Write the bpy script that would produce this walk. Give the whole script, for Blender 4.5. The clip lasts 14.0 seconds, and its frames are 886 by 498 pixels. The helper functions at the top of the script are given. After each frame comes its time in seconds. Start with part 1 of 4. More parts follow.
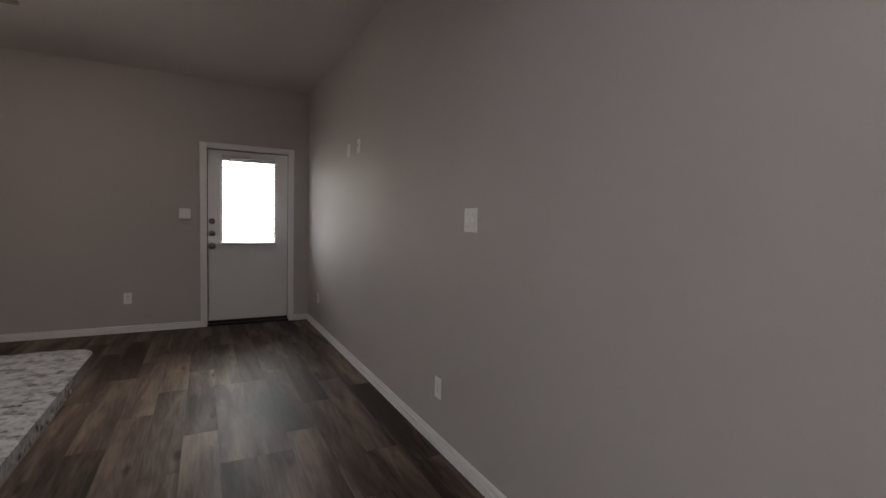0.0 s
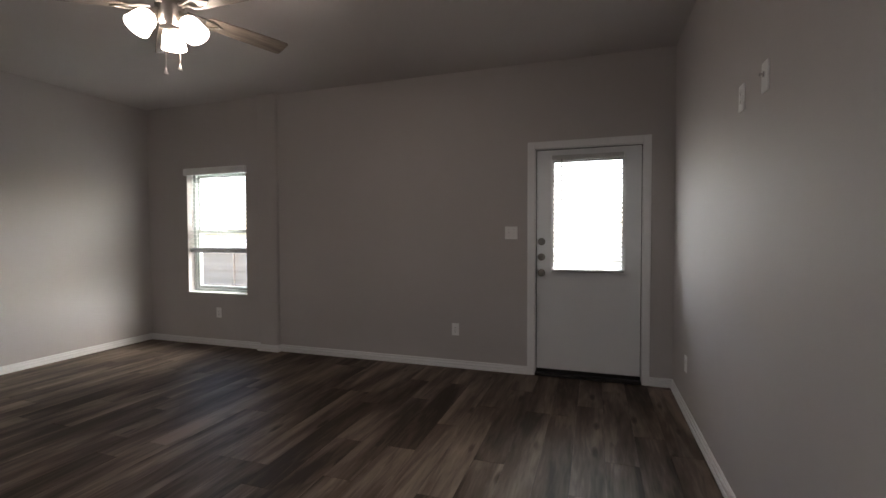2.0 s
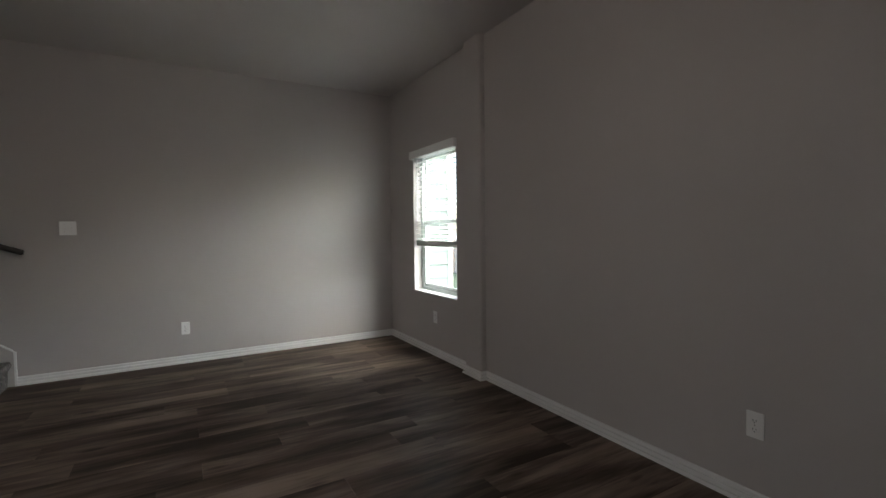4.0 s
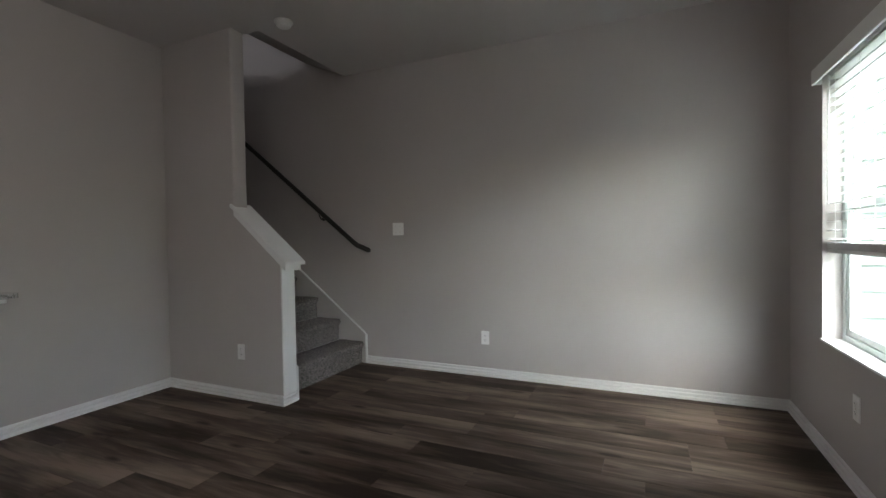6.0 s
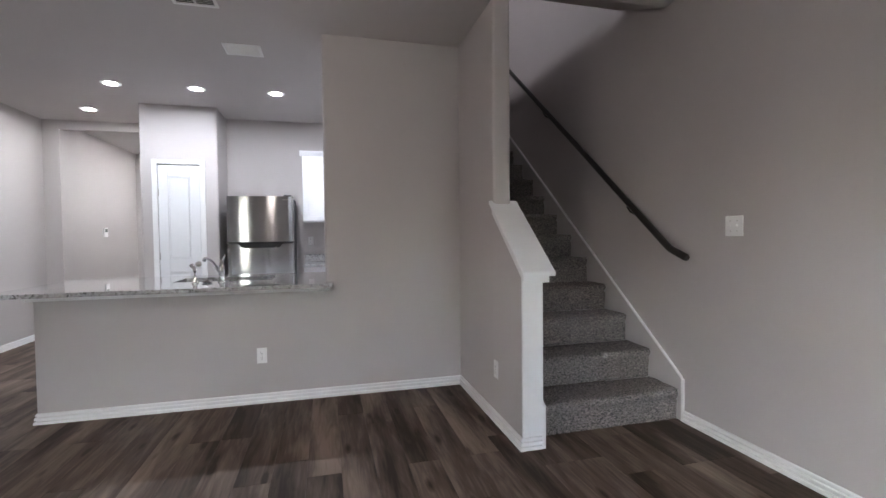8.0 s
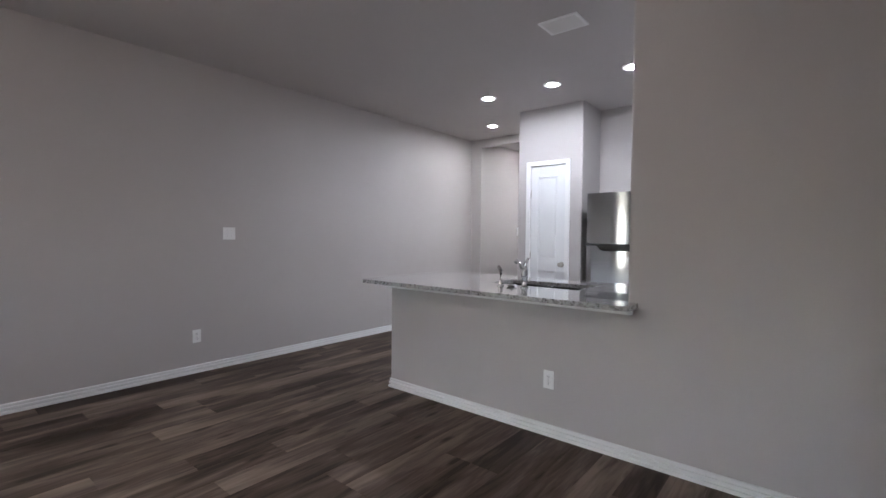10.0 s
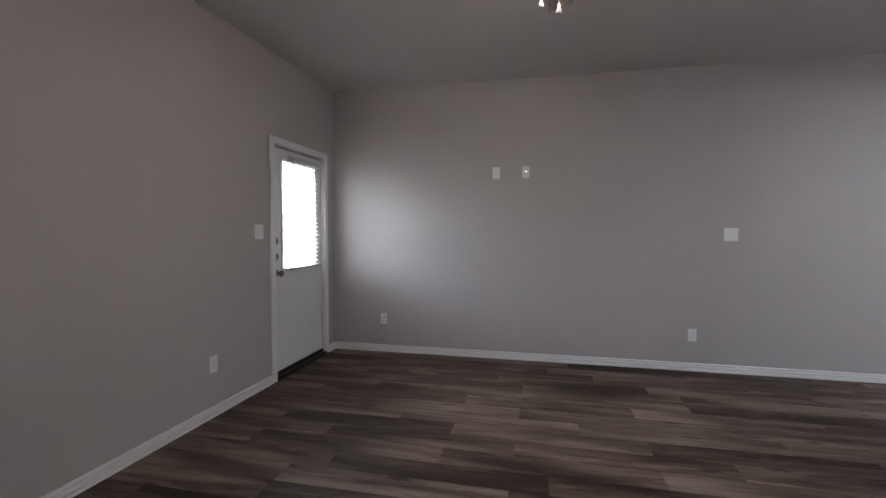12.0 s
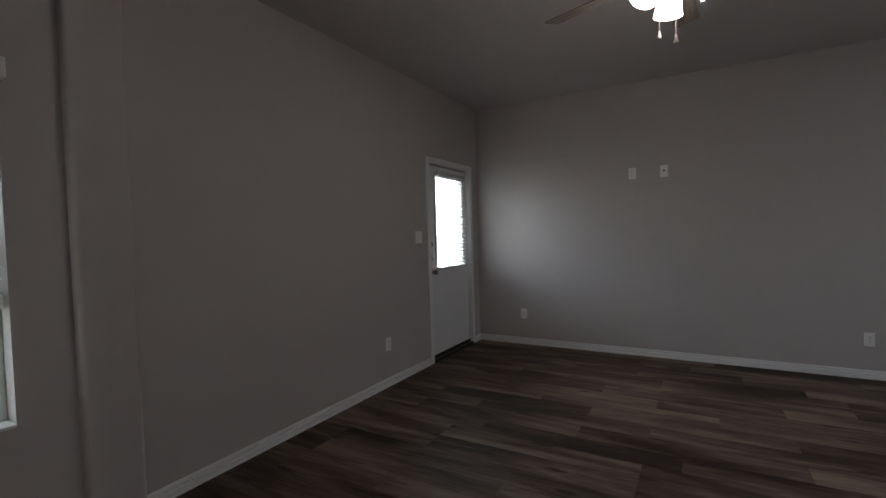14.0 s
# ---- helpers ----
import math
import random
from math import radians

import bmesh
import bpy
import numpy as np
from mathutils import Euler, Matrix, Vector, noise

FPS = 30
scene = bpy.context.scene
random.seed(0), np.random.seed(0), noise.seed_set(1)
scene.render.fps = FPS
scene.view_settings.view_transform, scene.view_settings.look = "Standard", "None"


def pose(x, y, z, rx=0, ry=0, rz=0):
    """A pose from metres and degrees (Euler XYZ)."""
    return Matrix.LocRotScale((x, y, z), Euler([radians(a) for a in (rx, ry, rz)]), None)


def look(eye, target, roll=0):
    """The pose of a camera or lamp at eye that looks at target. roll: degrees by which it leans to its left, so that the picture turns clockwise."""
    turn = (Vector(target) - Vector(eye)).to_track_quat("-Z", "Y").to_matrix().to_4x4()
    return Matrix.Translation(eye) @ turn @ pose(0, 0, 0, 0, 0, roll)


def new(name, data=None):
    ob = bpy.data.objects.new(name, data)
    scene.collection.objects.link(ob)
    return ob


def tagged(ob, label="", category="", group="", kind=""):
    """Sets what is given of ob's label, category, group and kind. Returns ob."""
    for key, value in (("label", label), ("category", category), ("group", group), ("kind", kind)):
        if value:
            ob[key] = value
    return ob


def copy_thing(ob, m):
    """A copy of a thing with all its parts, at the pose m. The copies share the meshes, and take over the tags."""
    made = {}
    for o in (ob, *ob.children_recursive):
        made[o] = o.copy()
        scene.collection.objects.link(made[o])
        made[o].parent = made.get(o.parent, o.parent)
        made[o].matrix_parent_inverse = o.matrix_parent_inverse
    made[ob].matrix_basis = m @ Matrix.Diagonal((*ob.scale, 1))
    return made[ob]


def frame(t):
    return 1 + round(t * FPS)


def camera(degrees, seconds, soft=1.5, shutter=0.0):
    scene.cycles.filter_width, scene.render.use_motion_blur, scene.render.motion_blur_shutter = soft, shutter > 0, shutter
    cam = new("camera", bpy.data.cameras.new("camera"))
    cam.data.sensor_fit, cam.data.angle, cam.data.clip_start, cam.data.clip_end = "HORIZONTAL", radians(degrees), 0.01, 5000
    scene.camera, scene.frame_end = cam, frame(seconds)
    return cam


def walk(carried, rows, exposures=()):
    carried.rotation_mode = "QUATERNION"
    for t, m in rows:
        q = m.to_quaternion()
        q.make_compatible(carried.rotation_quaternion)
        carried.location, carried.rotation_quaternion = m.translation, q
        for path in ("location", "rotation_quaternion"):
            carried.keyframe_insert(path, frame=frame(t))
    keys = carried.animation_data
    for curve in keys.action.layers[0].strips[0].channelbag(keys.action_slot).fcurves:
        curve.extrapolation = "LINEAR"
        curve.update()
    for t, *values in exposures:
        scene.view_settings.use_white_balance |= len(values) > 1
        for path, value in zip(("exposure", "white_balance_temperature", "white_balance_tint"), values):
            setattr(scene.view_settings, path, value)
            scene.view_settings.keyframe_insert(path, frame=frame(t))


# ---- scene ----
cam = camera(88.9, 14.0)
PATH = [
    (0, (-1.165, 0.148, 1.267), (-0.231, 1.912, 1.152), 1.4),
    (0.5, (-0.988, 0.532, 1.29), (-0.483, 2.464, 1.188), 0.6),
    (1, (-0.802, 0.948, 1.29), (-0.776, 2.947, 1.217), 0.2),
    (1.5, (-0.7, 1.374, 1.281), (-1.056, 3.341, 1.218), 0.3),
    (2, (-0.627, 1.836, 1.29), (-1.263, 3.731, 1.226), -0.2),
    (2.2, (-0.604, 2.003, 1.293), (-1.294, 3.879, 1.222), -0.3),
    (4.5, (-1.149, 4.257, 1.239), (-3.074, 4.795, 1.161), -0.6),
    (5, (-1.492, 4.585, 1.254), (-3.489, 4.645, 1.177), -0.7),
    (5.5, (-1.807, 4.903, 1.222), (-3.763, 4.493, 1.157), -1.3),
    (6, (-2.152, 5.127, 1.19), (-3.974, 4.304, 1.151), -1.0),
    (6.5, (-2.527, 5.286, 1.228), (-4.087, 4.035, 1.176), -1.3),
    (7, (-2.887, 5.303, 1.249), (-4.119, 3.727, 1.211), -1.0),
    (7.5, (-3.248, 5.26, 1.254), (-4.164, 3.483, 1.19), -1.0),
    (8, (-3.559, 5.113, 1.267), (-4.06, 3.178, 1.205), -0.6),
    (8.5, (-3.83, 4.936, 1.266), (-3.857, 2.937, 1.208), -0.4),
    (8.7, (-3.939, 4.857, 1.277), (-3.716, 2.87, 1.21), -0.4),
    (10.8, (-4.424, 3.833, 1.297), (-2.767, 2.716, 1.244), 1.3),
    (11, (-4.416, 3.814, 1.311), (-2.66, 2.859, 1.253), 1.3),
    (11.5, (-4.501, 3.738, 1.342), (-2.513, 3.534, 1.262), 0.7),
    (12, (-4.62, 3.726, 1.321), (-2.671, 4.164, 1.237), 0.1),
    (12.5, (-4.777, 3.737, 1.33), (-3.037, 4.72, 1.249), -1.1),
    (13, (-4.989, 3.748, 1.328), (-3.533, 5.118, 1.267), -1.2),
    (13.5, (-5.066, 3.731, 1.303), (-3.704, 5.195, 1.262), -1.4),
    (14, (-5.081, 3.588, 1.342), (-3.348, 4.583, 1.27), -1.6),
]
EXPOSURES = [(0, 3.5, 7200, 23), (1.5, 3.55, 7150, 21), (2.2, 3.5, 7000, 19), (4.3, 3.38, 6680, 13), (5, 3.4, 6650, 12), (6.5, 3.93, 6450, 14), (7.5, 4.4, 6450, 18), (8.5, 4.58, 6400, 20), (11, 4.1, 6300, 20), (12.5, 4.28, 6400, 18), (13.5, 4.25, 6450, 13), (13.75, 3.8, 6450, 14), (14, 3.2, 6450, 16)]
walk(cam, [(t, look(eye, target, roll)) for t, eye, target, roll in PATH], EXPOSURES)

# ---- world, sun and large lights ----
world = bpy.data.worlds.new("overcast_sky")
scene.world = world
world.use_nodes = True
wn = world.node_tree.nodes
sky = wn.new("ShaderNodeTexSky")
sky.sky_type, sky.sun_disc = "NISHITA", False
sky.sun_elevation, sky.sun_rotation = radians(46), radians(42)
sky.dust_density, sky.air_density = 2.0, 1.0
world.node_tree.links.new(sky.outputs[0], wn["Background"].inputs[0])
wn["Background"].inputs[1].default_value = 0.15
sun_data = bpy.data.lights.new("sun", "SUN")
sun_data.energy, sun_data.angle, sun_data.color = 1.9, radians(80), (0.93, 1.0, 0.95)
sun = new("sun", sun_data)
sun.matrix_world = look((6.4, 7.1, 10.0), (0, 0, 0))
# sky light through the glass of the back door
lamp = bpy.data.lights.new("door_daylight", "AREA")
lamp.shape, lamp.size, lamp.size_y, lamp.energy, lamp.color = "RECTANGLE", 0.56, 0.94, 0.54, (0.97, 1.0, 0.98)
new("door_daylight", lamp).matrix_world = pose(-0.688, 6.134, 1.46, -90, 0, 0)


# ---- materials ----
def material(name, base, rough=0.5, metal=0.0, spread=0.08, scale=3.0, fine=60.0, bump=0.1, bump_size=0.002, tint=None, stretch=(1, 1, 1)):
    """A painted or plain surface: broad stains, fine grain and relief at real size."""
    m = bpy.data.materials.new(name)
    m.use_nodes = True
    n, l = m.node_tree.nodes, m.node_tree.links
    bs = n["Principled BSDF"]
    co = n.new("ShaderNodeTexCoord")
    broad, grain = n.new("ShaderNodeTexNoise"), n.new("ShaderNodeTexNoise")
    broad.inputs["Scale"].default_value, broad.inputs["Detail"].default_value = scale, 4
    grain.inputs["Scale"].default_value, grain.inputs["Detail"].default_value = fine, 3
    way = n.new("ShaderNodeMapping")
    way.inputs["Scale"].default_value = stretch
    l.new(co.outputs["Object"], way.inputs[0])
    l.new(way.outputs[0], broad.inputs["Vector"])
    l.new(way.outputs[0], grain.inputs["Vector"])
    add = n.new("ShaderNodeMath")
    add.operation = "ADD"
    l.new(broad.outputs["Fac"], add.inputs[0])
    half = n.new("ShaderNodeMath")
    half.operation, half.inputs[1].default_value = "MULTIPLY", 0.5
    l.new(grain.outputs["Fac"], half.inputs[0])
    l.new(half.outputs[0], add.inputs[1])
    ramp = n.new("ShaderNodeValToRGB")
    ramp.color_ramp.elements[0].position, ramp.color_ramp.elements[1].position = 0.5, 1.0
    lo = [c * (1 - spread) for c in base]
    hi = [min(1, c * (1 + spread)) for c in (tint or base)]
    ramp.color_ramp.elements[0].color, ramp.color_ramp.elements[1].color = (*lo, 1), (*hi, 1)
    l.new(add.outputs[0], ramp.inputs[0])
    l.new(ramp.outputs[0], bs.inputs["Base Color"])
    bs.inputs["Roughness"].default_value, bs.inputs["Metallic"].default_value = rough, metal
    if bump:
        bu = n.new("ShaderNodeBump")
        bu.inputs["Strength"].default_value, bu.inputs["Distance"].default_value = bump, bump_size
        l.new(grain.outputs["Fac"], bu.inputs["Height"])
        l.new(bu.outputs[0], bs.inputs["Normal"])
    return m


def glow(name, colour, strength):
    m = bpy.data.materials.new(name)
    m.use_nodes = True
    bs = m.node_tree.nodes["Principled BSDF"]
    bs.inputs["Base Color"].default_value = (*colour, 1)
    bs.inputs["Emission Color"].default_value = (*colour, 1)
    bs.inputs["Emission Strength"].default_value = strength
    return m


def wood_planks():
    """Grey-brown vinyl boards: each board its own tone, long streaks, knots and a low sheen."""
    m = bpy.data.materials.new("vinyl_plank")
    m.use_nodes = True
    n, l = m.node_tree.nodes, m.node_tree.links
    bs = n["Principled BSDF"]
    co, info = n.new("ShaderNodeTexCoord"), n.new("ShaderNodeObjectInfo")
    geo = n.new("ShaderNodeNewGeometry")
    both = n.new("ShaderNodeMath")
    both.operation = "ADD"
    l.new(info.outputs["Random"], both.inputs[0])
    l.new(geo.outputs["Random Per Island"], both.inputs[1])
    off = n.new("ShaderNodeVectorMath")
    off.operation = "MULTIPLY_ADD"
    comb = n.new("ShaderNodeCombineXYZ")
    for k in range(3):
        l.new(both.outputs[0], comb.inputs[k])
    l.new(comb.outputs[0], off.inputs[0])
    off.inputs[1].default_value = (37.0, 71.0, 13.0)
    l.new(co.outputs["Object"], off.inputs[2])
    mp = n.new("ShaderNodeMapping")
    mp.inputs["Scale"].default_value = (5.0, 0.7, 1.0)
    l.new(off.outputs[0], mp.inputs[0])
    streak = n.new("ShaderNodeTexNoise")
    streak.inputs["Scale"].default_value, streak.inputs["Detail"].default_value = 1.0, 3.5
    streak.inputs["Distortion"].default_value = 0.5
    l.new(mp.outputs[0], streak.inputs["Vector"])
    mp2 = n.new("ShaderNodeMapping")
    mp2.inputs["Scale"].default_value = (85.0, 6.0, 1.0)
    l.new(off.outputs[0], mp2.inputs[0])
    fibre = n.new("ShaderNodeTexNoise")
    fibre.inputs["Scale"].default_value, fibre.inputs["Detail"].default_value = 1.0, 3
    l.new(mp2.outputs[0], fibre.inputs["Vector"])
    mp3 = n.new("ShaderNodeMapping")
    mp3.inputs["Scale"].default_value = (9.0, 2.6, 1.0)
    l.new(off.outputs[0], mp3.inputs[0])
    knot = n.new("ShaderNodeTexVoronoi")
    knot.inputs["Scale"].default_value = 0.8
    l.new(mp3.outputs[0], knot.inputs["Vector"])
    ramp = n.new("ShaderNodeValToRGB")
    e = ramp.color_ramp.elements
    e[0].position, e[0].color = 0.37, (0.030, 0.0188, 0.0132, 1)
    e[1].position, e[1].color = 0.74, (0.230, 0.174, 0.141, 1)
    mid = ramp.color_ramp.elements.new(0.52)
    mid.color = (0.089, 0.063, 0.0485, 1)
    tone = n.new("ShaderNodeMath")
    tone.operation = "MULTIPLY_ADD"
    tone.inputs[1].default_value, tone.inputs[2].default_value = 0.085, -0.270
    frac = n.new("ShaderNodeMath")
    frac.operation = "FRACT"
    l.new(both.outputs[0], frac.inputs[0])
    l.new(frac.outputs[0], tone.inputs[0])
    s1 = n.new("ShaderNodeMath")
    s1.operation = "ADD"
    l.new(streak.outputs["Fac"], s1.inputs[0])
    l.new(tone.outputs[0], s1.inputs[1])
    mp4 = n.new("ShaderNodeMapping")
    mp4.inputs["Scale"].default_value = (24.0, 2.6, 1.0)
    l.new(off.outputs[0], mp4.inputs[0])
    band = n.new("ShaderNodeTexNoise")
    band.inputs["Scale"].default_value, band.inputs["Detail"].default_value = 1.0, 6
    band.inputs["Distortion"].default_value = 1.2
    l.new(mp4.outputs[0], band.inputs["Vector"])
    s0 = n.new("ShaderNodeMath")
    s0.operation, s0.inputs[1].default_value = "MULTIPLY_ADD", 0.34
    l.new(band.outputs["Fac"], s0.inputs[0])
    l.new(s1.outputs[0], s0.inputs[2])
    s2 = n.new("ShaderNodeMath")
    s2.operation, s2.inputs[1].default_value = "MULTIPLY_ADD", 0.17
    l.new(fibre.outputs["Fac"], s2.inputs[0])
    l.new(s0.outputs[0], s2.inputs[2])
    kn = n.new("ShaderNodeMapRange")
    kn.inputs["From Min"].default_value, kn.inputs["From Max"].default_value = 0.0, 0.17
    kn.inputs["To Min"].default_value, kn.inputs["To Max"].default_value = -0.30, 0.0
    l.new(knot.outputs["Distance"], kn.inputs["Value"])
    s3 = n.new("ShaderNodeMath")
    s3.operation = "ADD"
    l.new(s2.outputs[0], s3.inputs[0])
    l.new(kn.outputs[0], s3.inputs[1])
    l.new(s3.outputs[0], ramp.inputs[0])
    l.new(ramp.outputs[0], bs.inputs["Base Color"])
    ro = n.new("ShaderNodeMapRange")
    ro.inputs["To Min"].default_value, ro.inputs["To Max"].default_value = 0.44, 0.60
    bs.inputs["Specular IOR Level"].default_value = 0.16
    l.new(fibre.outputs["Fac"], ro.inputs["Value"])
    l.new(ro.outputs[0], bs.inputs["Roughness"])
    bu = n.new("ShaderNodeBump")
    bu.inputs["Strength"].default_value, bu.inputs["Distance"].default_value = 0.25, 0.001
    l.new(fibre.outputs["Fac"], bu.inputs["Height"])
    l.new(bu.outputs[0], bs.inputs["Normal"])
    return m


def granite_stone():
    m = bpy.data.materials.new("granite")
    m.use_nodes = True
    n, l = m.node_tree.nodes, m.node_tree.links
    bs = n["Principled BSDF"]
    co = n.new("ShaderNodeTexCoord")
    cell = n.new("ShaderNodeTexVoronoi")
    cell.inputs["Scale"].default_value = 75
    l.new(co.outputs["Object"], cell.inputs["Vector"])
    patch = n.new("ShaderNodeTexNoise")
    patch.inputs["Scale"].default_value, patch.inputs["Detail"].default_value = 42, 5
    patch.inputs["Roughness"].default_value = 0.7
    l.new(co.outputs["Object"], patch.inputs["Vector"])
    ramp = n.new("ShaderNodeValToRGB")
    e = ramp.color_ramp.elements
    e[0].position, e[0].color = 0.33, (0.055, 0.055, 0.058, 1)
    e[1].position, e[1].color = 0.60, (0.55, 0.55, 0.55, 1)
    for p, c in ((0.375, (0.15, 0.148, 0.15, 1)), (0.42, (0.36, 0.357, 0.36, 1)), (0.50, (0.46, 0.457, 0.46, 1))):
        k = e.new(p)
        k.color = c
    l.new(patch.outputs["Fac"], ramp.inputs[0])
    mix = n.new("ShaderNodeMix")
    mix.data_type, mix.blend_type = "RGBA", "MULTIPLY"
    mix.inputs["Factor"].default_value = 0.5
    l.new(ramp.outputs[0], mix.inputs["A"])
    cr = n.new("ShaderNodeValToRGB")
    cr.color_ramp.elements[0].position, cr.color_ramp.elements[0].color = 0.1, (0.42, 0.39, 0.37, 1)
    cr.color_ramp.elements[1].position, cr.color_ramp.elements[1].color = 0.35, (1, 1, 1, 1)
    bw = n.new("ShaderNodeSeparateColor")
    l.new(cell.outputs["Color"], bw.inputs[0])
    l.new(bw.outputs[0], cr.inputs[0])
    l.new(cr.outputs[0], mix.inputs["B"])
    l.new(mix.outputs["Result"], bs.inputs["Base Color"])
    bs.inputs["Roughness"].default_value = 0.12
    bs.inputs["Coat Weight"].default_value, bs.inputs["Coat Roughness"].default_value = 1.0, 0.025
    bs.inputs["Coat IOR"].default_value = 1.6
    return m


def carpet_pile():
    m = bpy.data.materials.new("carpet")
    m.use_nodes = True
    n, l = m.node_tree.nodes, m.node_tree.links
    bs = n["Principled BSDF"]
    co = n.new("ShaderNodeTexCoord")
    tuft, shade = n.new("ShaderNodeTexNoise"), n.new("ShaderNodeTexNoise")
    tuft.inputs["Scale"].default_value, tuft.inputs["Detail"].default_value = 125, 5
    tuft.inputs["Roughness"].default_value = 0.68
    pile = n.new("ShaderNodeMapping")
    pile.inputs["Scale"].default_value = (0.55, 0.8, 1.0)
    l.new(co.outputs["Object"], pile.inputs[0])
    shade.inputs["Scale"].default_value, shade.inputs["Detail"].default_value = 9, 3
    l.new(pile.outputs[0], tuft.inputs["Vector"])
    l.new(co.outputs["Object"], shade.inputs["Vector"])
    ramp = n.new("ShaderNodeValToRGB")
    e = ramp.color_ramp.elements
    e[0].position, e[0].color = 0.37, (0.043, 0.046, 0.045, 1)
    e[1].position, e[1].color = 0.645, (0.42, 0.365, 0.345, 1)
    l.new(tuft.outputs["Fac"], ramp.inputs[0])
    mix = n.new("ShaderNodeMix")
    mix.data_type, mix.blend_type = "RGBA", "MULTIPLY"
    mix.inputs["Factor"].default_value = 0.4
    l.new(ramp.outputs[0], mix.inputs["A"])
    l.new(shade.outputs["Fac"], mix.inputs["B"])
    l.new(mix.outputs["Result"], bs.inputs["Base Color"])
    bs.inputs["Roughness"].default_value = 1.0
    bu = n.new("ShaderNodeBump")
    bu.inputs["Strength"].default_value, bu.inputs["Distance"].default_value = 0.9, 0.006
    l.new(tuft.outputs["Fac"], bu.inputs["Height"])
    l.new(bu.outputs[0], bs.inputs["Normal"])
    return m


def clear_glass():
    m = bpy.data.materials.new("window_glass")
    m.use_nodes = True
    bs = m.node_tree.nodes["Principled BSDF"]
    bs.inputs["Base Color"].default_value = (0.58, 0.63, 0.60, 1)
    bs.inputs["Roughness"].default_value = 0.0
    bs.inputs["Transmission Weight"].default_value = 1.0
    bs.inputs["IOR"].default_value = 1.05
    return m


def brushed_steel():
    m = bpy.data.materials.new("stainless_steel")
    m.use_nodes = True
    n, l = m.node_tree.nodes, m.node_tree.links
    bs = n["Principled BSDF"]
    bs.inputs["Base Color"].default_value = (0.47, 0.475, 0.485, 1)
    bs.inputs["Metallic"].default_value, bs.inputs["Roughness"].default_value = 1.0, 0.15
    bs.inputs["Anisotropic"].default_value, bs.inputs["Anisotropic Rotation"].default_value = 0.92, 0.25
    tan = n.new("ShaderNodeTangent")
    tan.direction_type, tan.axis = "RADIAL", "Z"
    l.new(tan.outputs[0], bs.inputs["Tangent"])
    co, mp, no = n.new("ShaderNodeTexCoord"), n.new("ShaderNodeMapping"), n.new("ShaderNodeTexNoise")
    mp.inputs["Scale"].default_value = (400, 400, 4)
    no.inputs["Scale"].default_value = 1.0
    l.new(co.outputs["Object"], mp.inputs[0])
    l.new(mp.outputs[0], no.inputs["Vector"])
    bu = n.new("ShaderNodeBump")
    bu.inputs["Strength"].default_value, bu.inputs["Distance"].default_value = 0.12, 0.0004
    l.new(no.outputs["Fac"], bu.inputs["Height"])
    l.new(bu.outputs[0], bs.inputs["Normal"])
    return m


PAINT = material("wall_paint", (0.496, 0.466, 0.456), 0.62, spread=0.025, scale=1.2, fine=160, bump=0.12, bump_size=0.001)
CEILING = material("ceiling_paint", (0.541, 0.511, 0.502), 0.75, spread=0.03, scale=1.0, fine=110, bump=0.25, bump_size=0.0015)
TRIM = material("trim_paint", (0.80, 0.80, 0.80), 0.35, spread=0.02, scale=4, fine=40, bump=0.03)
DOOR = material("door_paint", (0.74, 0.75, 0.76), 0.38, spread=0.02, scale=3, fine=120, bump=0.05)
PLASTIC = material("white_plastic", (0.87, 0.87, 0.86), 0.3, spread=0.01, bump=0)
# near-black: black trim, and holes and gaps whose shade is in the colour
SLOT = material("dark_slot", (0.03, 0.03, 0.03), 0.6, bump=0)
NICKEL = material("brushed_nickel", (0.42, 0.39, 0.36), 0.3, 1.0, spread=0.05, fine=200, bump=0.05)
CHROME = material("chrome", (0.75, 0.75, 0.76), 0.08, 1.0, spread=0.01, bump=0)
RAIL = material("dark_rail_paint", (0.022, 0.018, 0.016), 0.28, spread=0.2, scale=8, fine=50, bump=0.05)
BRONZE = material("dark_bronze", (0.03, 0.027, 0.025), 0.45, 0.6, spread=0.2, bump=0.05)
BLACK = material("black_enamel", (0.015, 0.015, 0.016), 0.25, bump=0)
CABINET = material("cabinet_paint", (0.80, 0.81, 0.83), 0.36, spread=0.015, scale=3, fine=60, bump=0.02)
VINYL = material("window_vinyl", (0.58, 0.63, 0.62), 0.35, spread=0.01, bump=0)
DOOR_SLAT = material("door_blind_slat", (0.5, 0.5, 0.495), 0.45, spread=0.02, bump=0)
WAND = material("wand_plastic", (0.2, 0.2, 0.2), 0.2, bump=0)
SLAT = material("blind_slat", (0.84, 0.85, 0.84), 0.4, spread=0.01, bump=0)
BLADE = material("weathered_blade", (0.15, 0.115, 0.09), 0.5, spread=0.6, scale=14, fine=90, bump=0.15, tint=(0.2, 0.17, 0.145), stretch=(0.09, 1, 1))
# darker, rougher nickel for the door hardware and blade arms
DARK_NICKEL = material("dark_nickel", (0.24, 0.225, 0.21), 0.45, 1.0, spread=0.06, fine=200, bump=0.05)
# steel of the bowls, with their shade and dark reflections in the colour
BOWL = material("shaded_sink_steel", (0.06, 0.06, 0.06), 0.45, 1.0, spread=0.08, fine=150, bump=0.05)
SIDING = material("lap_siding_paint", (0.20, 0.235, 0.22), 0.6, spread=0.03, scale=2, fine=80, bump=0.1)
CEDAR = material("cedar_board", (0.60, 0.43, 0.34), 0.8, spread=0.25, scale=3, fine=50, bump=0.3)
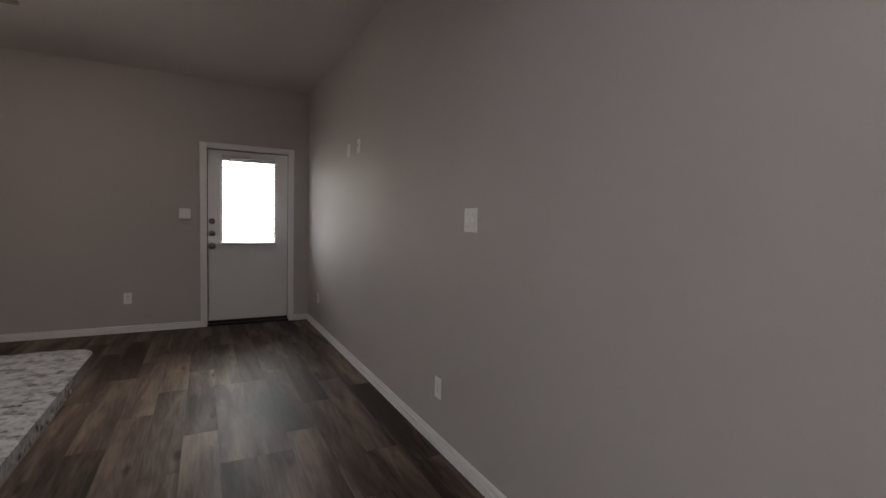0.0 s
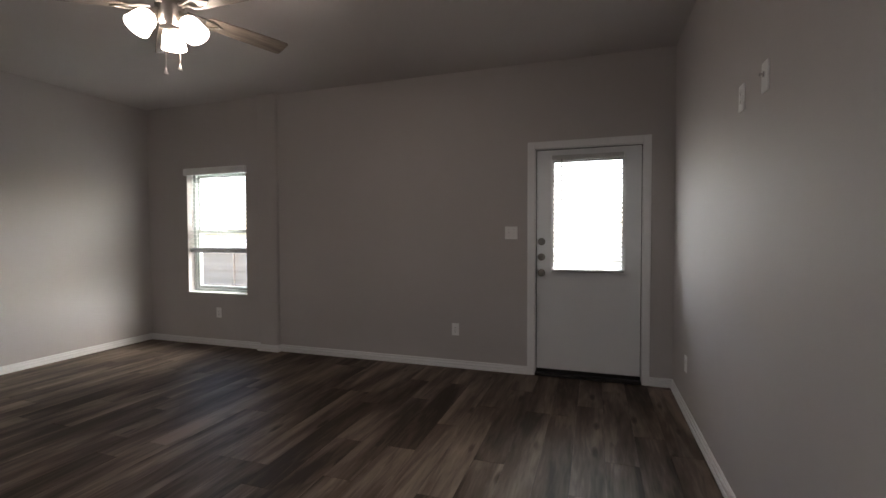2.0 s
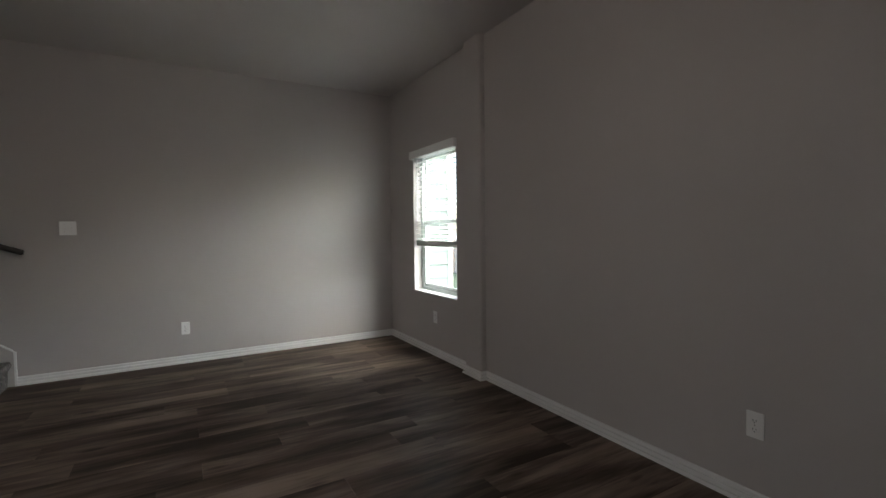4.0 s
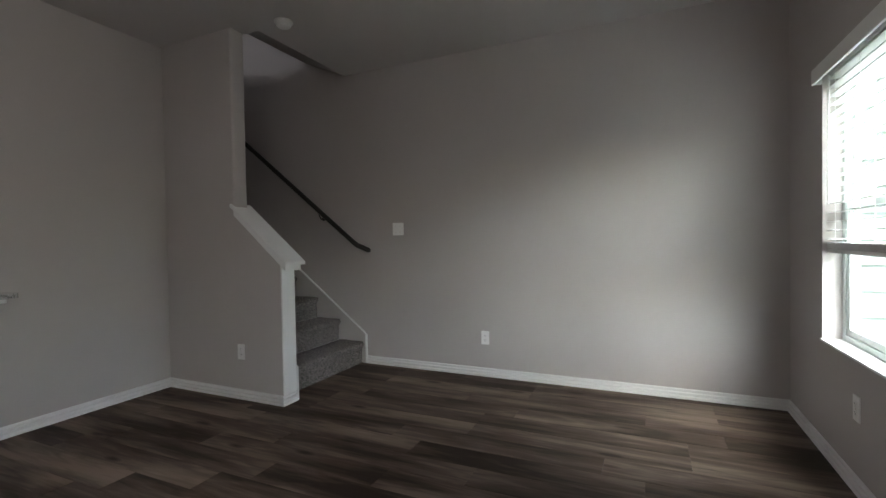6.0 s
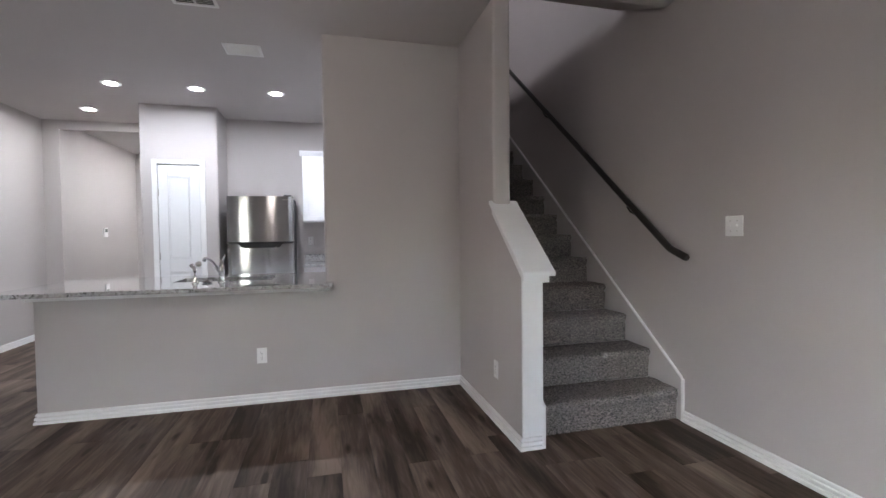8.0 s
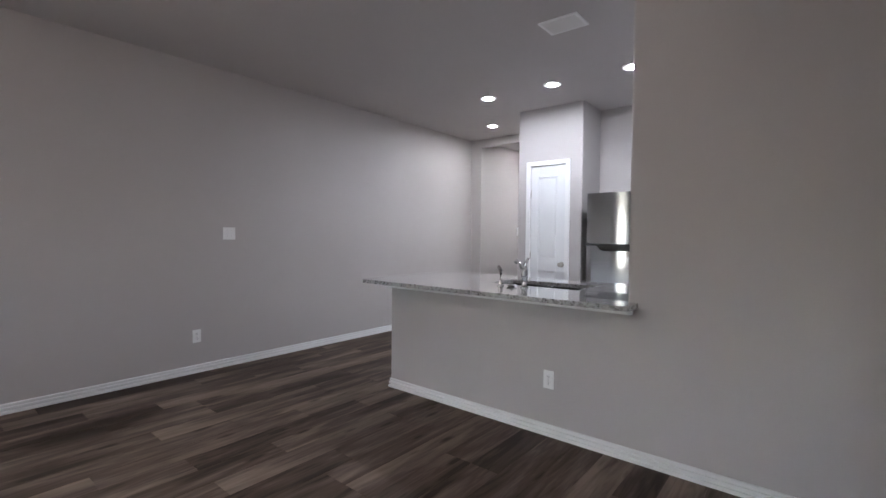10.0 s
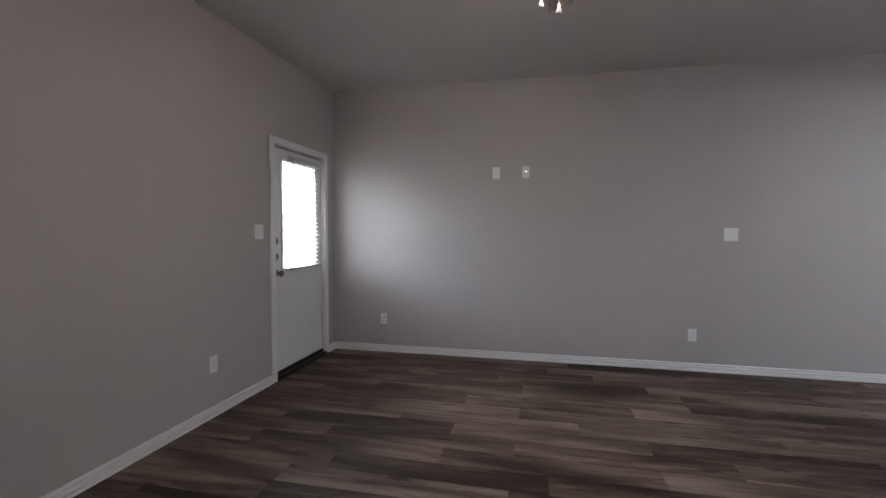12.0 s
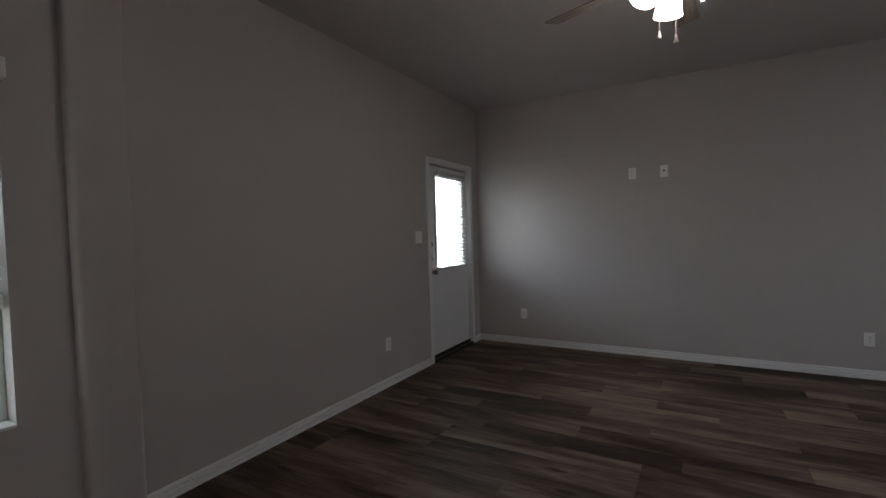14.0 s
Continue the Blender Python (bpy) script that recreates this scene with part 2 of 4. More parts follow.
GRASS = material("lawn", (0.034, 0.052, 0.022), 0.95, spread=0.35, scale=1.2, fine=40, bump=0.8, bump_size=0.03, tint=(0.050, 0.062, 0.030))
# far ground, pale so that it burns out white like the sky
GLARE_GROUND = material("glare_ground", (0.30, 0.28, 0.26), 0.95, spread=0.15, scale=0.4, fine=8, bump=0.4, bump_size=0.03)
STEEL, GRANITE, CARPET, GLASS, PLANK = brushed_steel(), granite_stone(), carpet_pile(), clear_glass(), wood_planks()
OPAL = glow("lit_opal_glass", (1.0, 0.92, 0.82), 2.7)
CAN_GLOW = glow("lit_lens", (0.86, 0.95, 1.0), 27.5)
UNDERLAY = material("floor_joint", (0.075, 0.056, 0.045), 0.8, bump=0)


# ---- building helpers ----
def box(bm, x0, x1, y0, y1, z0, z1, bevel=0.0, seg=1):
    x0, x1, y0, y1, z0, z1 = min(x0, x1), max(x0, x1), min(y0, y1), max(y0, y1), min(z0, z1), max(z0, z1)
    made = bmesh.ops.create_cube(bm, size=1.0, matrix=Matrix.LocRotScale(((x0 + x1) / 2, (y0 + y1) / 2, (z0 + z1) / 2), None, (x1 - x0, y1 - y0, z1 - z0)))
    if bevel:
        edges = list({e for v in made["verts"] for e in v.link_edges})
        bmesh.ops.bevel(bm, geom=edges, offset=bevel, segments=seg, profile=0.5, affect="EDGES")
    return bm


def block(x0, x1, y0, y1, z0, z1, bevel=0.0, seg=1):
    return box(bmesh.new(), x0, x1, y0, y1, z0, z1, bevel, seg)


def post(bm, x0, x1, y0, y1, z0, z1, r, corners):
    """An upright block whose named plan corners ("00" x0 y0, "10", "11", "01") are rounded by r."""
    pts = []
    for key, cx, cy, a0 in (("00", x0, y0, 180), ("10", x1, y0, 270), ("11", x1, y1, 0), ("01", x0, y1, 90)):
        if key in corners:
            ox, oy = (r if cx == x0 else -r), (r if cy == y0 else -r)
            for k in range(7):
                a = radians(a0 + 15 * k)
                pts.append((cx + ox + r * math.cos(a), cy + oy + r * math.sin(a)))
        else:
            pts.append((cx, cy))
    lo = [bm.verts.new((x, y, z0)) for x, y in pts]
    hi = [bm.verts.new((x, y, z1)) for x, y in pts]
    bm.faces.new(lo[::-1])
    bm.faces.new(hi)
    for k in range(len(pts)):
        j = (k + 1) % len(pts)
        bm.faces.new((lo[k], lo[j], hi[j], hi[k]))
    return bm


def tube(bm, points, radius, sides=12):
    """A round bar along a line of points."""
    rings = []
    pts = [Vector(p) for p in points]
    for k, p in enumerate(pts):
        way = (pts[min(k + 1, len(pts) - 1)] - pts[max(k - 1, 0)]).normalized()
        q = way.to_track_quat("Z", "Y")
        r = radius[k] if isinstance(radius, (list, tuple)) else radius
        rings.append([bm.verts.new(p + q @ Vector((r * math.cos(2 * math.pi * j / sides), r * math.sin(2 * math.pi * j / sides), 0))) for j in range(sides)])
    for a, b in zip(rings, rings[1:]):
        for j in range(sides):
            i = (j + 1) % sides
            bm.faces.new((a[j], a[i], b[i], b[j]))
    bm.faces.new(rings[0][::-1])
    bm.faces.new(rings[-1])
    return bm


def lathe(bm, profile, sides=28, m=Matrix()):
    """A turned shape about z from (radius, height) pairs, set at m."""
    rings = [[bm.verts.new(m @ Vector((r * math.cos(2 * math.pi * j / sides), r * math.sin(2 * math.pi * j / sides), z))) for j in range(sides)] for r, z in profile]
    for a, b in zip(rings, rings[1:]):
        for j in range(sides):
            i = (j + 1) % sides
            bm.faces.new((a[j], a[i], b[i], b[j]))
    if profile[0][0] > 1e-4:
        bm.faces.new(rings[0][::-1])
    if profile[-1][0] > 1e-4:
        bm.faces.new(rings[-1])
    return bm


def sweep(bm, profile, path):
    """A profile of (out, up) pairs run along a level line of (x, y) points; out is to the left of the way."""
    rings = []
    for k, p in enumerate(path):
        p = Vector(p)
        a = (p - Vector(path[k - 1])).normalized() if k else None
        b = (Vector(path[k + 1]) - p).normalized() if k < len(path) - 1 else None
        a, b = a or b, b or a
        na, nb = Vector((-a.y, a.x)), Vector((-b.y, b.x))
        n = (na + nb).normalized()
        n /= max(0.3, n.dot(na))
        rings.append([bm.verts.new((p.x + n.x * o, p.y + n.y * o, z)) for o, z in profile])
    for r, s in zip(rings, rings[1:]):
        for j in range(len(profile)):
            i = (j + 1) % len(profile)
            bm.faces.new((r[j], s[j], s[i], r[i]))
    bm.faces.new(rings[0])
    bm.faces.new(rings[-1][::-1])
    return bm


def prism(bm, outline, axis, lo, hi):
    """An outline in the plane across an axis ("x": (y, z) pairs), pulled from lo to hi."""
    def at(p, v):
        return (v, p[0], p[1]) if axis == "x" else (p[0], v, p[1])
    a = [bm.verts.new(at(p, lo)) for p in outline]
    b = [bm.verts.new(at(p, hi)) for p in outline]
    bm.faces.new(a)
    bm.faces.new(b[::-1])
    for k in range(len(outline)):
        j = (k + 1) % len(outline)
        bm.faces.new((a[j], a[k], b[k], b[j]))
    return bm


def mesh_of(name, bm, mat, smooth=False):
    bmesh.ops.recalc_face_normals(bm, faces=bm.faces)
    me = bpy.data.meshes.new(name)
    bm.to_mesh(me)
    bm.free()
    me.materials.append(mat)
    if smooth:
        me.shade_smooth()
        me.set_sharp_from_angle(angle=radians(35))
    return me


def part(name, bm, mat, parent=None, label="", smooth=False):
    ob = new(name, mesh_of(name, bm, mat, smooth))
    ob.parent = parent
    return tagged(ob, label) if label else ob


def thing(name, label, category, group="", m=None):
    ob = new(name)
    ob.empty_display_size = 0.05
    if m is not None:
        ob.matrix_basis = m
    return tagged(ob, label, category, group)


def structure(name, bm, mat, label, smooth=False):
    return tagged(part(name, bm, mat, None, "", smooth), label, name.split("_")[0], "", "structure")


# ---- the plan ----
CEIL = 2.83
FLOOR = 0.0
BACK = 6.0
STAIR = -5.864
BARY = 1.458
HALF = -4.653
KBACK = -1.42
HALLY = -1.93

# ---- walls ----
wx0, wx1, wz0, wz1 = -5.25, -4.386, 0.608, 2.06
bm = bmesh.new()
box(bm, -6.05, wx0, BACK, 6.14, FLOOR - 0.02, CEIL)
box(bm, wx0, wx1, BACK, 6.14, FLOOR - 0.02, wz0)
box(bm, wx0, wx1, BACK, 6.14, wz1, CEIL)
box(bm, wx1, -1.142, BACK, 6.14, FLOOR - 0.02, CEIL)
box(bm, -1.142, -0.236, BACK, 6.14, 2.06, CEIL)
box(bm, -0.236, 0.13, BACK, 6.14, FLOOR - 0.02, CEIL)
structure("wall_north", bm, PAINT, "warm grey painted back wall with door and window openings")
structure("wall_pilaster", post(bmesh.new(), -4.175, -3.935, 5.945, 6.02, FLOOR - 0.02, CEIL, 0.022, ("00", "10")), PAINT, "shallow painted pilaster with rounded corners on the back wall", True)
structure("wall_east", block(0, 0.13, HALLY - 0.11, BACK, FLOOR - 0.02, CEIL), PAINT, "long warm grey painted living room wall")
structure("wall_west", block(-6.05, STAIR, -2.3, BACK, FLOOR - 0.02, 5.6), PAINT, "warm grey painted wall rising beside the stairs")
bm = bmesh.new()
post(bm, HALF + 0.001, -3.551, 1.335, BARY, 0.882, CEIL, 0.022, ("10", "11"))
structure("wall_kitchen_full", bm, PAINT, "warm grey painted wall between kitchen and living room", True)
structure("wall_kitchen_half", block(HALF + 0.001, -1.628, 1.335, BARY, FLOOR - 0.02, 0.882), PAINT, "low painted wall under the breakfast bar")
bm = bmesh.new()
post(bm, -4.778, HALF, KBACK, 2.256, FLOOR - 0.02, CEIL, 0.02, ("01", "11"))
structure("wall_stair_full", bm, PAINT, "warm grey painted wall enclosing the stairs", True)
bm = prism(bmesh.new(), [(2.2365, FLOOR - 0.02), (2.70, FLOOR - 0.02), (2.70, 1.06), (2.2365, 1.438)], "x", -4.778, HALF)
structure("wall_stair_half", bm, PAINT, "low painted wall with a sloping top beside the stairs")
structure("wall_kitchen_back", block(HALF, -2.309, KBACK - 0.12, KBACK, FLOOR - 0.02, CEIL), PAINT, "painted kitchen back wall")
bm = bmesh.new()
PY = -0.88
post(bm, -2.309, -2.111, PY - 0.105, PY, FLOOR - 0.02, CEIL, 0.02, ("01",))
post(bm, -1.657, -1.478, PY - 0.105, PY, FLOOR - 0.02, CEIL, 0.02, ("11",))
box(bm, -2.111, -1.657, PY - 0.105, PY, 2.136, CEIL)
box(bm, -2.309, -2.209, KBACK - 0.12, PY - 0.105, FLOOR - 0.02, CEIL)
box(bm, -1.578, -1.478, HALLY, PY - 0.105, FLOOR - 0.02, CEIL)
box(bm, -2.209, -1.578, KBACK - 0.12, KBACK - 0.02, FLOOR - 0.02, CEIL)
structure("wall_pantry", bm, PAINT, "painted pantry walls with a narrow door opening", True)
bm = bmesh.new()
box(bm, -0.19, 0, HALLY - 0.11, HALLY, FLOOR - 0.02, CEIL)
box(bm, -1.478, -0.19, HALLY - 0.11, HALLY, 2.71, CEIL)
structure("wall_hall_opening", bm, PAINT, "painted wall with a tall cased opening to the hall")
bm = bmesh.new()
box(bm, -0.15, 0.13, -4.6, HALLY - 0.11, FLOOR - 0.02, CEIL)
box(bm, -1.578, -1.478, -4.6, HALLY - 0.001, FLOOR - 0.02, CEIL)
structure("wall_hall_sides", bm, PAINT, "painted hall side walls")
structure("wall_hall_end", block(-1.478, -0.15, -4.6, -4.5, FLOOR - 0.02, CEIL), PAINT, "painted hall end wall")

# ceiling and the storey above the stairs
bm = bmesh.new()
box(bm, -4.778, 0.13, -4.6, 6.14, CEIL, 3.1)
prism(bm, [(2.41, CEIL), (6.0, CEIL), (6.0, 3.1), (1.93, 3.1), (1.93, 3.04)], "x", -6.05, -4.778)
structure("ceiling", bm, CEILING, "grey painted ceiling with a stair opening")
bm = bmesh.new()
# unseen half wall, height set so its shadow edge meets the stair wall
box(bm, -4.778, HALF, -2.3, 1.93, 3.1, 4.04)
box(bm, -6.05, HALF, 1.93, 2.05, 3.1, 5.6)
box(bm, -6.05, -1.0, -2.4, -2.3, 0, 5.6)
box(bm, -4.70, -1.0, 1.93, 2.05, 3.1, 5.6)
box(bm, -1.0, -0.9, -2.4, 2.05, 3.1, 5.6)
structure("wall_upstairs", bm, PAINT, "painted upstairs walls around the stairwell")
structure("ceiling_upstairs", block(-6.05, -0.9, -2.4, 2.05, 5.6, 5.7), CEILING, "painted upstairs ceiling")

# ---- baseboards ----
BASE = [(o, FLOOR + h) for o, h in ((0.0, 0.0), (0.019, 0.0), (0.019, 0.010), (0.016, 0.019), (0.001, 0.0195), (0.001, 0.0275), (0.015, 0.029), (0.015, 0.043), (0.013, 0.0465), (0.0005, 0.047), (0.0005, 0.055), (0.010, 0.0565), (0.010, 0.067), (0.006, 0.073), (0.0, 0.074))]
for run in (
    [(0.0, HALLY), (0.0, BACK), (-0.178, BACK)],
    [(-1.208, BACK), (-3.935, BACK), (-3.935, 5.945), (-4.175, 5.945), (-4.175, BACK), (STAIR, BACK), (STAIR, 2.618)],
    [(-4.778, 2.70), (HALF, 2.70), (HALF, BARY), (-1.628, BARY), (-1.628, 1.335)],
    [(-1.478, -4.5), (-1.478, PY), (-1.597, PY)],
):
    structure("baseboard", sweep(bmesh.new(), BASE, run), TRIM, "white moulded baseboard along the foot of the wall")


# ---- stairs ----
RISE, TREAD, FIRST = 0.2095, 0.2735, 2.582
stairs = thing("staircase", "straight flight of stairs in thick grey-brown carpet", "staircase")


def stair_step(k):
    """One carpeted step: riser and rounded nosing, with a woolly uneven surface."""
    y, z = FIRST - k * TREAD, k * RISE
    line = [(y - 0.02, z + 0.0), (y - 0.018, z + RISE * 0.35), (y - 0.014, z + RISE * 0.62)]
    for a in range(-60, 100, 20):
        line.append((y - 0.010 + 0.026 * math.cos(radians(a)), z + RISE - 0.028 + 0.026 * math.sin(radians(a))))
    line += [(y - TREAD * f, z + RISE) for f in (0.25, 0.5, 0.75, 1.02)]
    bm = bmesh.new()
    n = 72
    x0, x1 = STAIR + 0.014, -4.797
    cols = []
    for i in range(n + 1):
        x = x0 + (x1 - x0) * i / n
        col = []
        for j, (py, pz) in enumerate(line):
            f = noise.noise((x * 45, py * 45, pz * 45 + k)) * 0.009 + noise.noise((x * 110, py * 110, pz * 110 - k)) * 0.006
            sag = 0.012 if i in (0, n) and 2 < j < 10 else 0.0
            inward = 0.024 if i == 0 and 2 < j < 10 else 0.0
            col.append(bm.verts.new((x + inward, py + f - sag, max(z, pz + f * 0.6) if j else (pz if k else FLOOR))))
        cols.append(col)
    for a, b in zip(cols, cols[1:]):
        for j in range(len(line) - 1):
            bm.faces.new((a[j], b[j], b[j + 1], a[j + 1]))
    return bm


for k in range(15):
    part("step", stair_step(k), CARPET, stairs, smooth=True)
SLOPE = RISE / TREAD
top_z = 0.292 + SLOPE * (2.60 + 1.4)
part("skirt_board", prism(bmesh.new(), [(2.605, FLOOR), (2.605, 0.282), (-1.4, top_z - 0.01), (-1.4, top_z - 0.9), (2.2, FLOOR)], "x", STAIR - 0.002, STAIR + 0.012), PAINT, stairs, "skirt board painted like the wall")
bm = prism(bmesh.new(), [(2.612, 0.282), (2.60, 0.304), (-1.4, top_z + 0.012), (-1.4, top_z - 0.01)], "x", STAIR, STAIR + 0.017)
prism(bm, [(2.606, FLOOR), (2.622, FLOOR), (2.622, 0.286), (2.606, 0.286)], "x", STAIR, STAIR + 0.017)
part("skirt_cap", bm, TRIM, stairs, "thin white cap moulding")
bm = prism(bmesh.new(), [(2.715, FLOOR), (2.715, 0.255), (2.65, 0.29), (0.8, 0.29 + SLOPE * 1.85), (0.8, SLOPE * 1.5), (2.5, FLOOR)], "x", -4.796, -4.780)
part("inner_skirt", bm, TRIM, stairs, "white inner skirt board")

cap = thing("half_wall_cap", "white painted sloping cap on the stair half wall", "wall cap")
CS = 0.815
ya, za, yb, zb = 2.225, 1.05 + CS * 0.55, 2.775, 1.05
bm = prism(bmesh.new(), [(ya, za), (yb, zb), (yb, zb - 0.026), (ya, za - 0.026)], "x", -4.832, -4.628)
bmesh.ops.bevel(bm, geom=list(bm.edges), offset=0.004, segments=2, affect="EDGES")
part("cap_board", bm, TRIM, cap, smooth=True)
bm = prism(bmesh.new(), [(ya + 0.03, za - 0.050), (yb - 0.02, zb - 0.010), (yb - 0.02, zb - 0.062), (ya + 0.03, za - 0.092)], "x", -4.80, -4.640)
part("cap_moulding", bm, TRIM, cap)
structure("trim_newel", block(-4.781, HALF + 0.003, 2.698, 2.713, FLOOR + 0.078, 1.068, 0.003), TRIM, "white trim board on the end of the half wall")

rail = thing("handrail", "dark painted round wooden handrail on metal brackets", "handrail")
RX, far, RS = STAIR + 0.073, -1.3, 0.784
part("rail_bar", tube(bmesh.new(), [(RX, 2.715, 1.104), (RX, 2.705, 1.106), (RX, 2.572, 1.156), (RX, 2.522, 1.192), (RX, far, 1.192 + RS * (2.522 - far))], [0.018, 0.024, 0.024, 0.024, 0.024], 14), RAIL, rail, smooth=True)
for by in (2.12, 0.75, -0.6):
    bz = 1.192 + RS * (2.522 - by) - 0.024
    part("bracket", tube(bmesh.new(), [(STAIR, by, bz - 0.06), (STAIR + 0.006, by, bz - 0.06), (STAIR + 0.045, by, bz - 0.055), (RX, by, bz - 0.02), (RX, by, bz + 0.006)], [0.018, 0.017, 0.006, 0.006, 0.006], 10), RAIL, rail, "small metal bracket", True)


# ---- back door ----
casing = bmesh.new()
for x0, x1, z0, z1 in ((-1.208, -1.140, FLOOR, 2.12), (-0.239, -0.178, FLOOR, 2.12), (-1.140, -0.239, 2.055, 2.12)):
    box(casing, x0, x1, 5.982, BACK + 0.002, z0, z1, 0.004, 2)
for x0, x1, z0, z1 in ((-1.142, -1.135, FLOOR, 2.06), (-0.244, -0.236, FLOOR, 2.06), (-1.135, -0.244, 2.053, 2.06)):
    box(casing, x0, x1, BACK + 0.003, 6.14, z0, z1)
for x0, x1 in ((-1.135, -1.110), (-0.268, -0.244)):
    box(casing, x0, x1, 6.069, 6.11, FLOOR, 2.05)
box(casing, -1.110, -0.268, 6.069, 6.11, 2.028, 2.053)
structure("trim_door_casing", casing, TRIM, "white painted door casing and jamb")
door = tagged(thing("door_1", "closed white exterior door with a glazed upper half", "door"), kind="structure")
sl0, sl1, dz0, dz1, dy0, dy1 = -1.128, -0.250, 0.03, 2.044, 6.026, 6.068
gx0, gx1, gz0, gz1 = -0.972, -0.405, 0.985, 1.935
bm = bmesh.new()
box(bm, sl0, gx0, dy0, dy1, dz0, dz1)
box(bm, gx1, sl1, dy0, dy1, dz0, dz1)
box(bm, gx0, gx1, dy0, dy1, dz0, gz0)
box(bm, gx0, gx1, dy0, dy1, gz1, dz1)
part("slab", bm, DOOR, door)
bm = bmesh.new()
fw = 0.032
for x0, x1, z0, z1 in ((gx0 - fw, gx0, gz0 - fw, gz1 + fw), (gx1, gx1 + fw, gz0 - fw, gz1 + fw), (gx0, gx1, gz0 - fw, gz0), (gx0, gx1, gz1, gz1 + fw)):
    box(bm, x0, x1, dy0 - 0.014, dy0 + 0.002, z0, z1, 0.005, 2)
part("glazing_frame", bm, DOOR, door)
pane = part("pane", block(gx0, gx1, 6.042, 6.046, gz0, gz1), GLASS, door)
pane.visible_shadow = False
# dark strips give the gaps around the slab their shadow
part("weatherstrip", block(sl0 - 0.006, sl1 + 0.006, 6.036, 6.068, dz1, 2.052), SLOT, door, "dark strip painted as the shadow in the gap above the door")
for gx_ in (sl0 - 0.006, sl1):
    part("weatherstrip", block(gx_, gx_ + 0.006, 6.040, 6.068, dz0, dz1), SLOT, door, "dark strip painted as the shadow in the gap beside the door")
part("door_sweep", block(sl0, sl1, 6.012, 6.025, 0.030, 0.062, 0.003), BRONZE, door, "dark rubber sweep")
for z, big in ((1.222, 0), (1.082, 0), (0.938, 1)):
    at = Matrix.Translation((-1.085, dy0, z)) @ Matrix.Rotation(radians(90), 4, "X")
    if big:
        prof = [(0.034, 0.0), (0.034, 0.006), (0.028, 0.010), (0.013, 0.014), (0.012, 0.034), (0.022, 0.042), (0.029, 0.054), (0.027, 0.066), (0.016, 0.073), (0.0, 0.074)]
    else:
        prof = [(0.033, 0.0), (0.033, 0.008), (0.029, 0.013), (0.020, 0.015), (0.018, 0.022), (0.0, 0.023)]
    part("door_knob" if big else "deadbolt", lathe(bmesh.new(), prof, 24, at), DARK_NICKEL, door, "brushed nickel", True)
structure("threshold", block(-1.138, -0.241, 5.972, 6.14, FLOOR + 0.001, 0.029, 0.006, 2), BRONZE, "dark bronze door threshold")


def slat_mesh(length, width, thick, crown, mat):
    bm = bmesh.new()
    n = 4
    top, low = [], []
    for k in range(n + 1):
        y = -width / 2 + width * k / n
        z = crown * (1 - (2 * y / width) ** 2)
        top.append([bm.verts.new((x, y, z + thick / 2)) for x in (-length / 2, length / 2)])
        low.append([bm.verts.new((x, y, z - thick / 2)) for x in (-length / 2, length / 2)])
    for k in range(n):
        bm.faces.new((top[k][0], top[k][1], top[k + 1][1], top[k + 1][0]))
        bm.faces.new((low[k][1], low[k][0], low[k + 1][0], low[k + 1][1]))
    bm.faces.new((top[0][1], top[0][0], low[0][0], low[0][1]))
    bm.faces.new((top[n][0], top[n][1], low[n][1], low[n][0]))
    return mesh_of("slat", bm, mat)


def blind(label, xc, yc, length, width, z_top, z_low, pitch, tilt, cords, slat_mat):
    root = thing("window_blind", label, "window blind")
    me = slat_mesh(length, width, 0.003, width * 0.03, slat_mat)
    z = z_top
    while z > z_low:
        ob = new("slat", me)
        ob.parent = root
        ob.matrix_basis = pose(xc, yc, z, tilt + random.uniform(-1.2, 1.2), 0, 0)
        z -= pitch
    for cx in cords:
        part("cord", tube(bmesh.new(), [(xc + cx, yc - width / 2 - 0.001, z_low - 0.02), (xc + cx, yc - width / 2 - 0.001, z_top + 0.02)], 0.0011, 6), PLASTIC, root)
        part("cord", tube(bmesh.new(), [(xc + cx, yc + width / 2 + 0.001, z_low - 0.02), (xc + cx, yc + width / 2 + 0.001, z_top + 0.02)], 0.0011, 6), PLASTIC, root)
    return root, me


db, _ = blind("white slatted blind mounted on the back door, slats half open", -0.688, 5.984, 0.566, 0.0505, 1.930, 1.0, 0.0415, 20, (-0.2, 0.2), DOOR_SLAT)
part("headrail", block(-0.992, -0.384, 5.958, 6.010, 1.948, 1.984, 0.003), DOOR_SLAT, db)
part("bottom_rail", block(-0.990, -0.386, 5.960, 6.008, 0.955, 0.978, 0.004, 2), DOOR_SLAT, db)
for bx in (-0.990, -0.386):
    part("bracket", block(bx - 0.008, bx + 0.008, 5.99, 6.012, 0.950, 0.982, 0.002), SLAT, db)
    part("bracket", block(bx - 0.010, bx + 0.002, 5.956, 6.012, 1.945, 1.988, 0.002), SLAT, db)
part("tilt_wand", tube(bmesh.new(), [(-0.905, 5.954, 1.95), (-0.905, 5.950, 1.45)], 0.004, 8), WAND, db, "clear tilt wand")


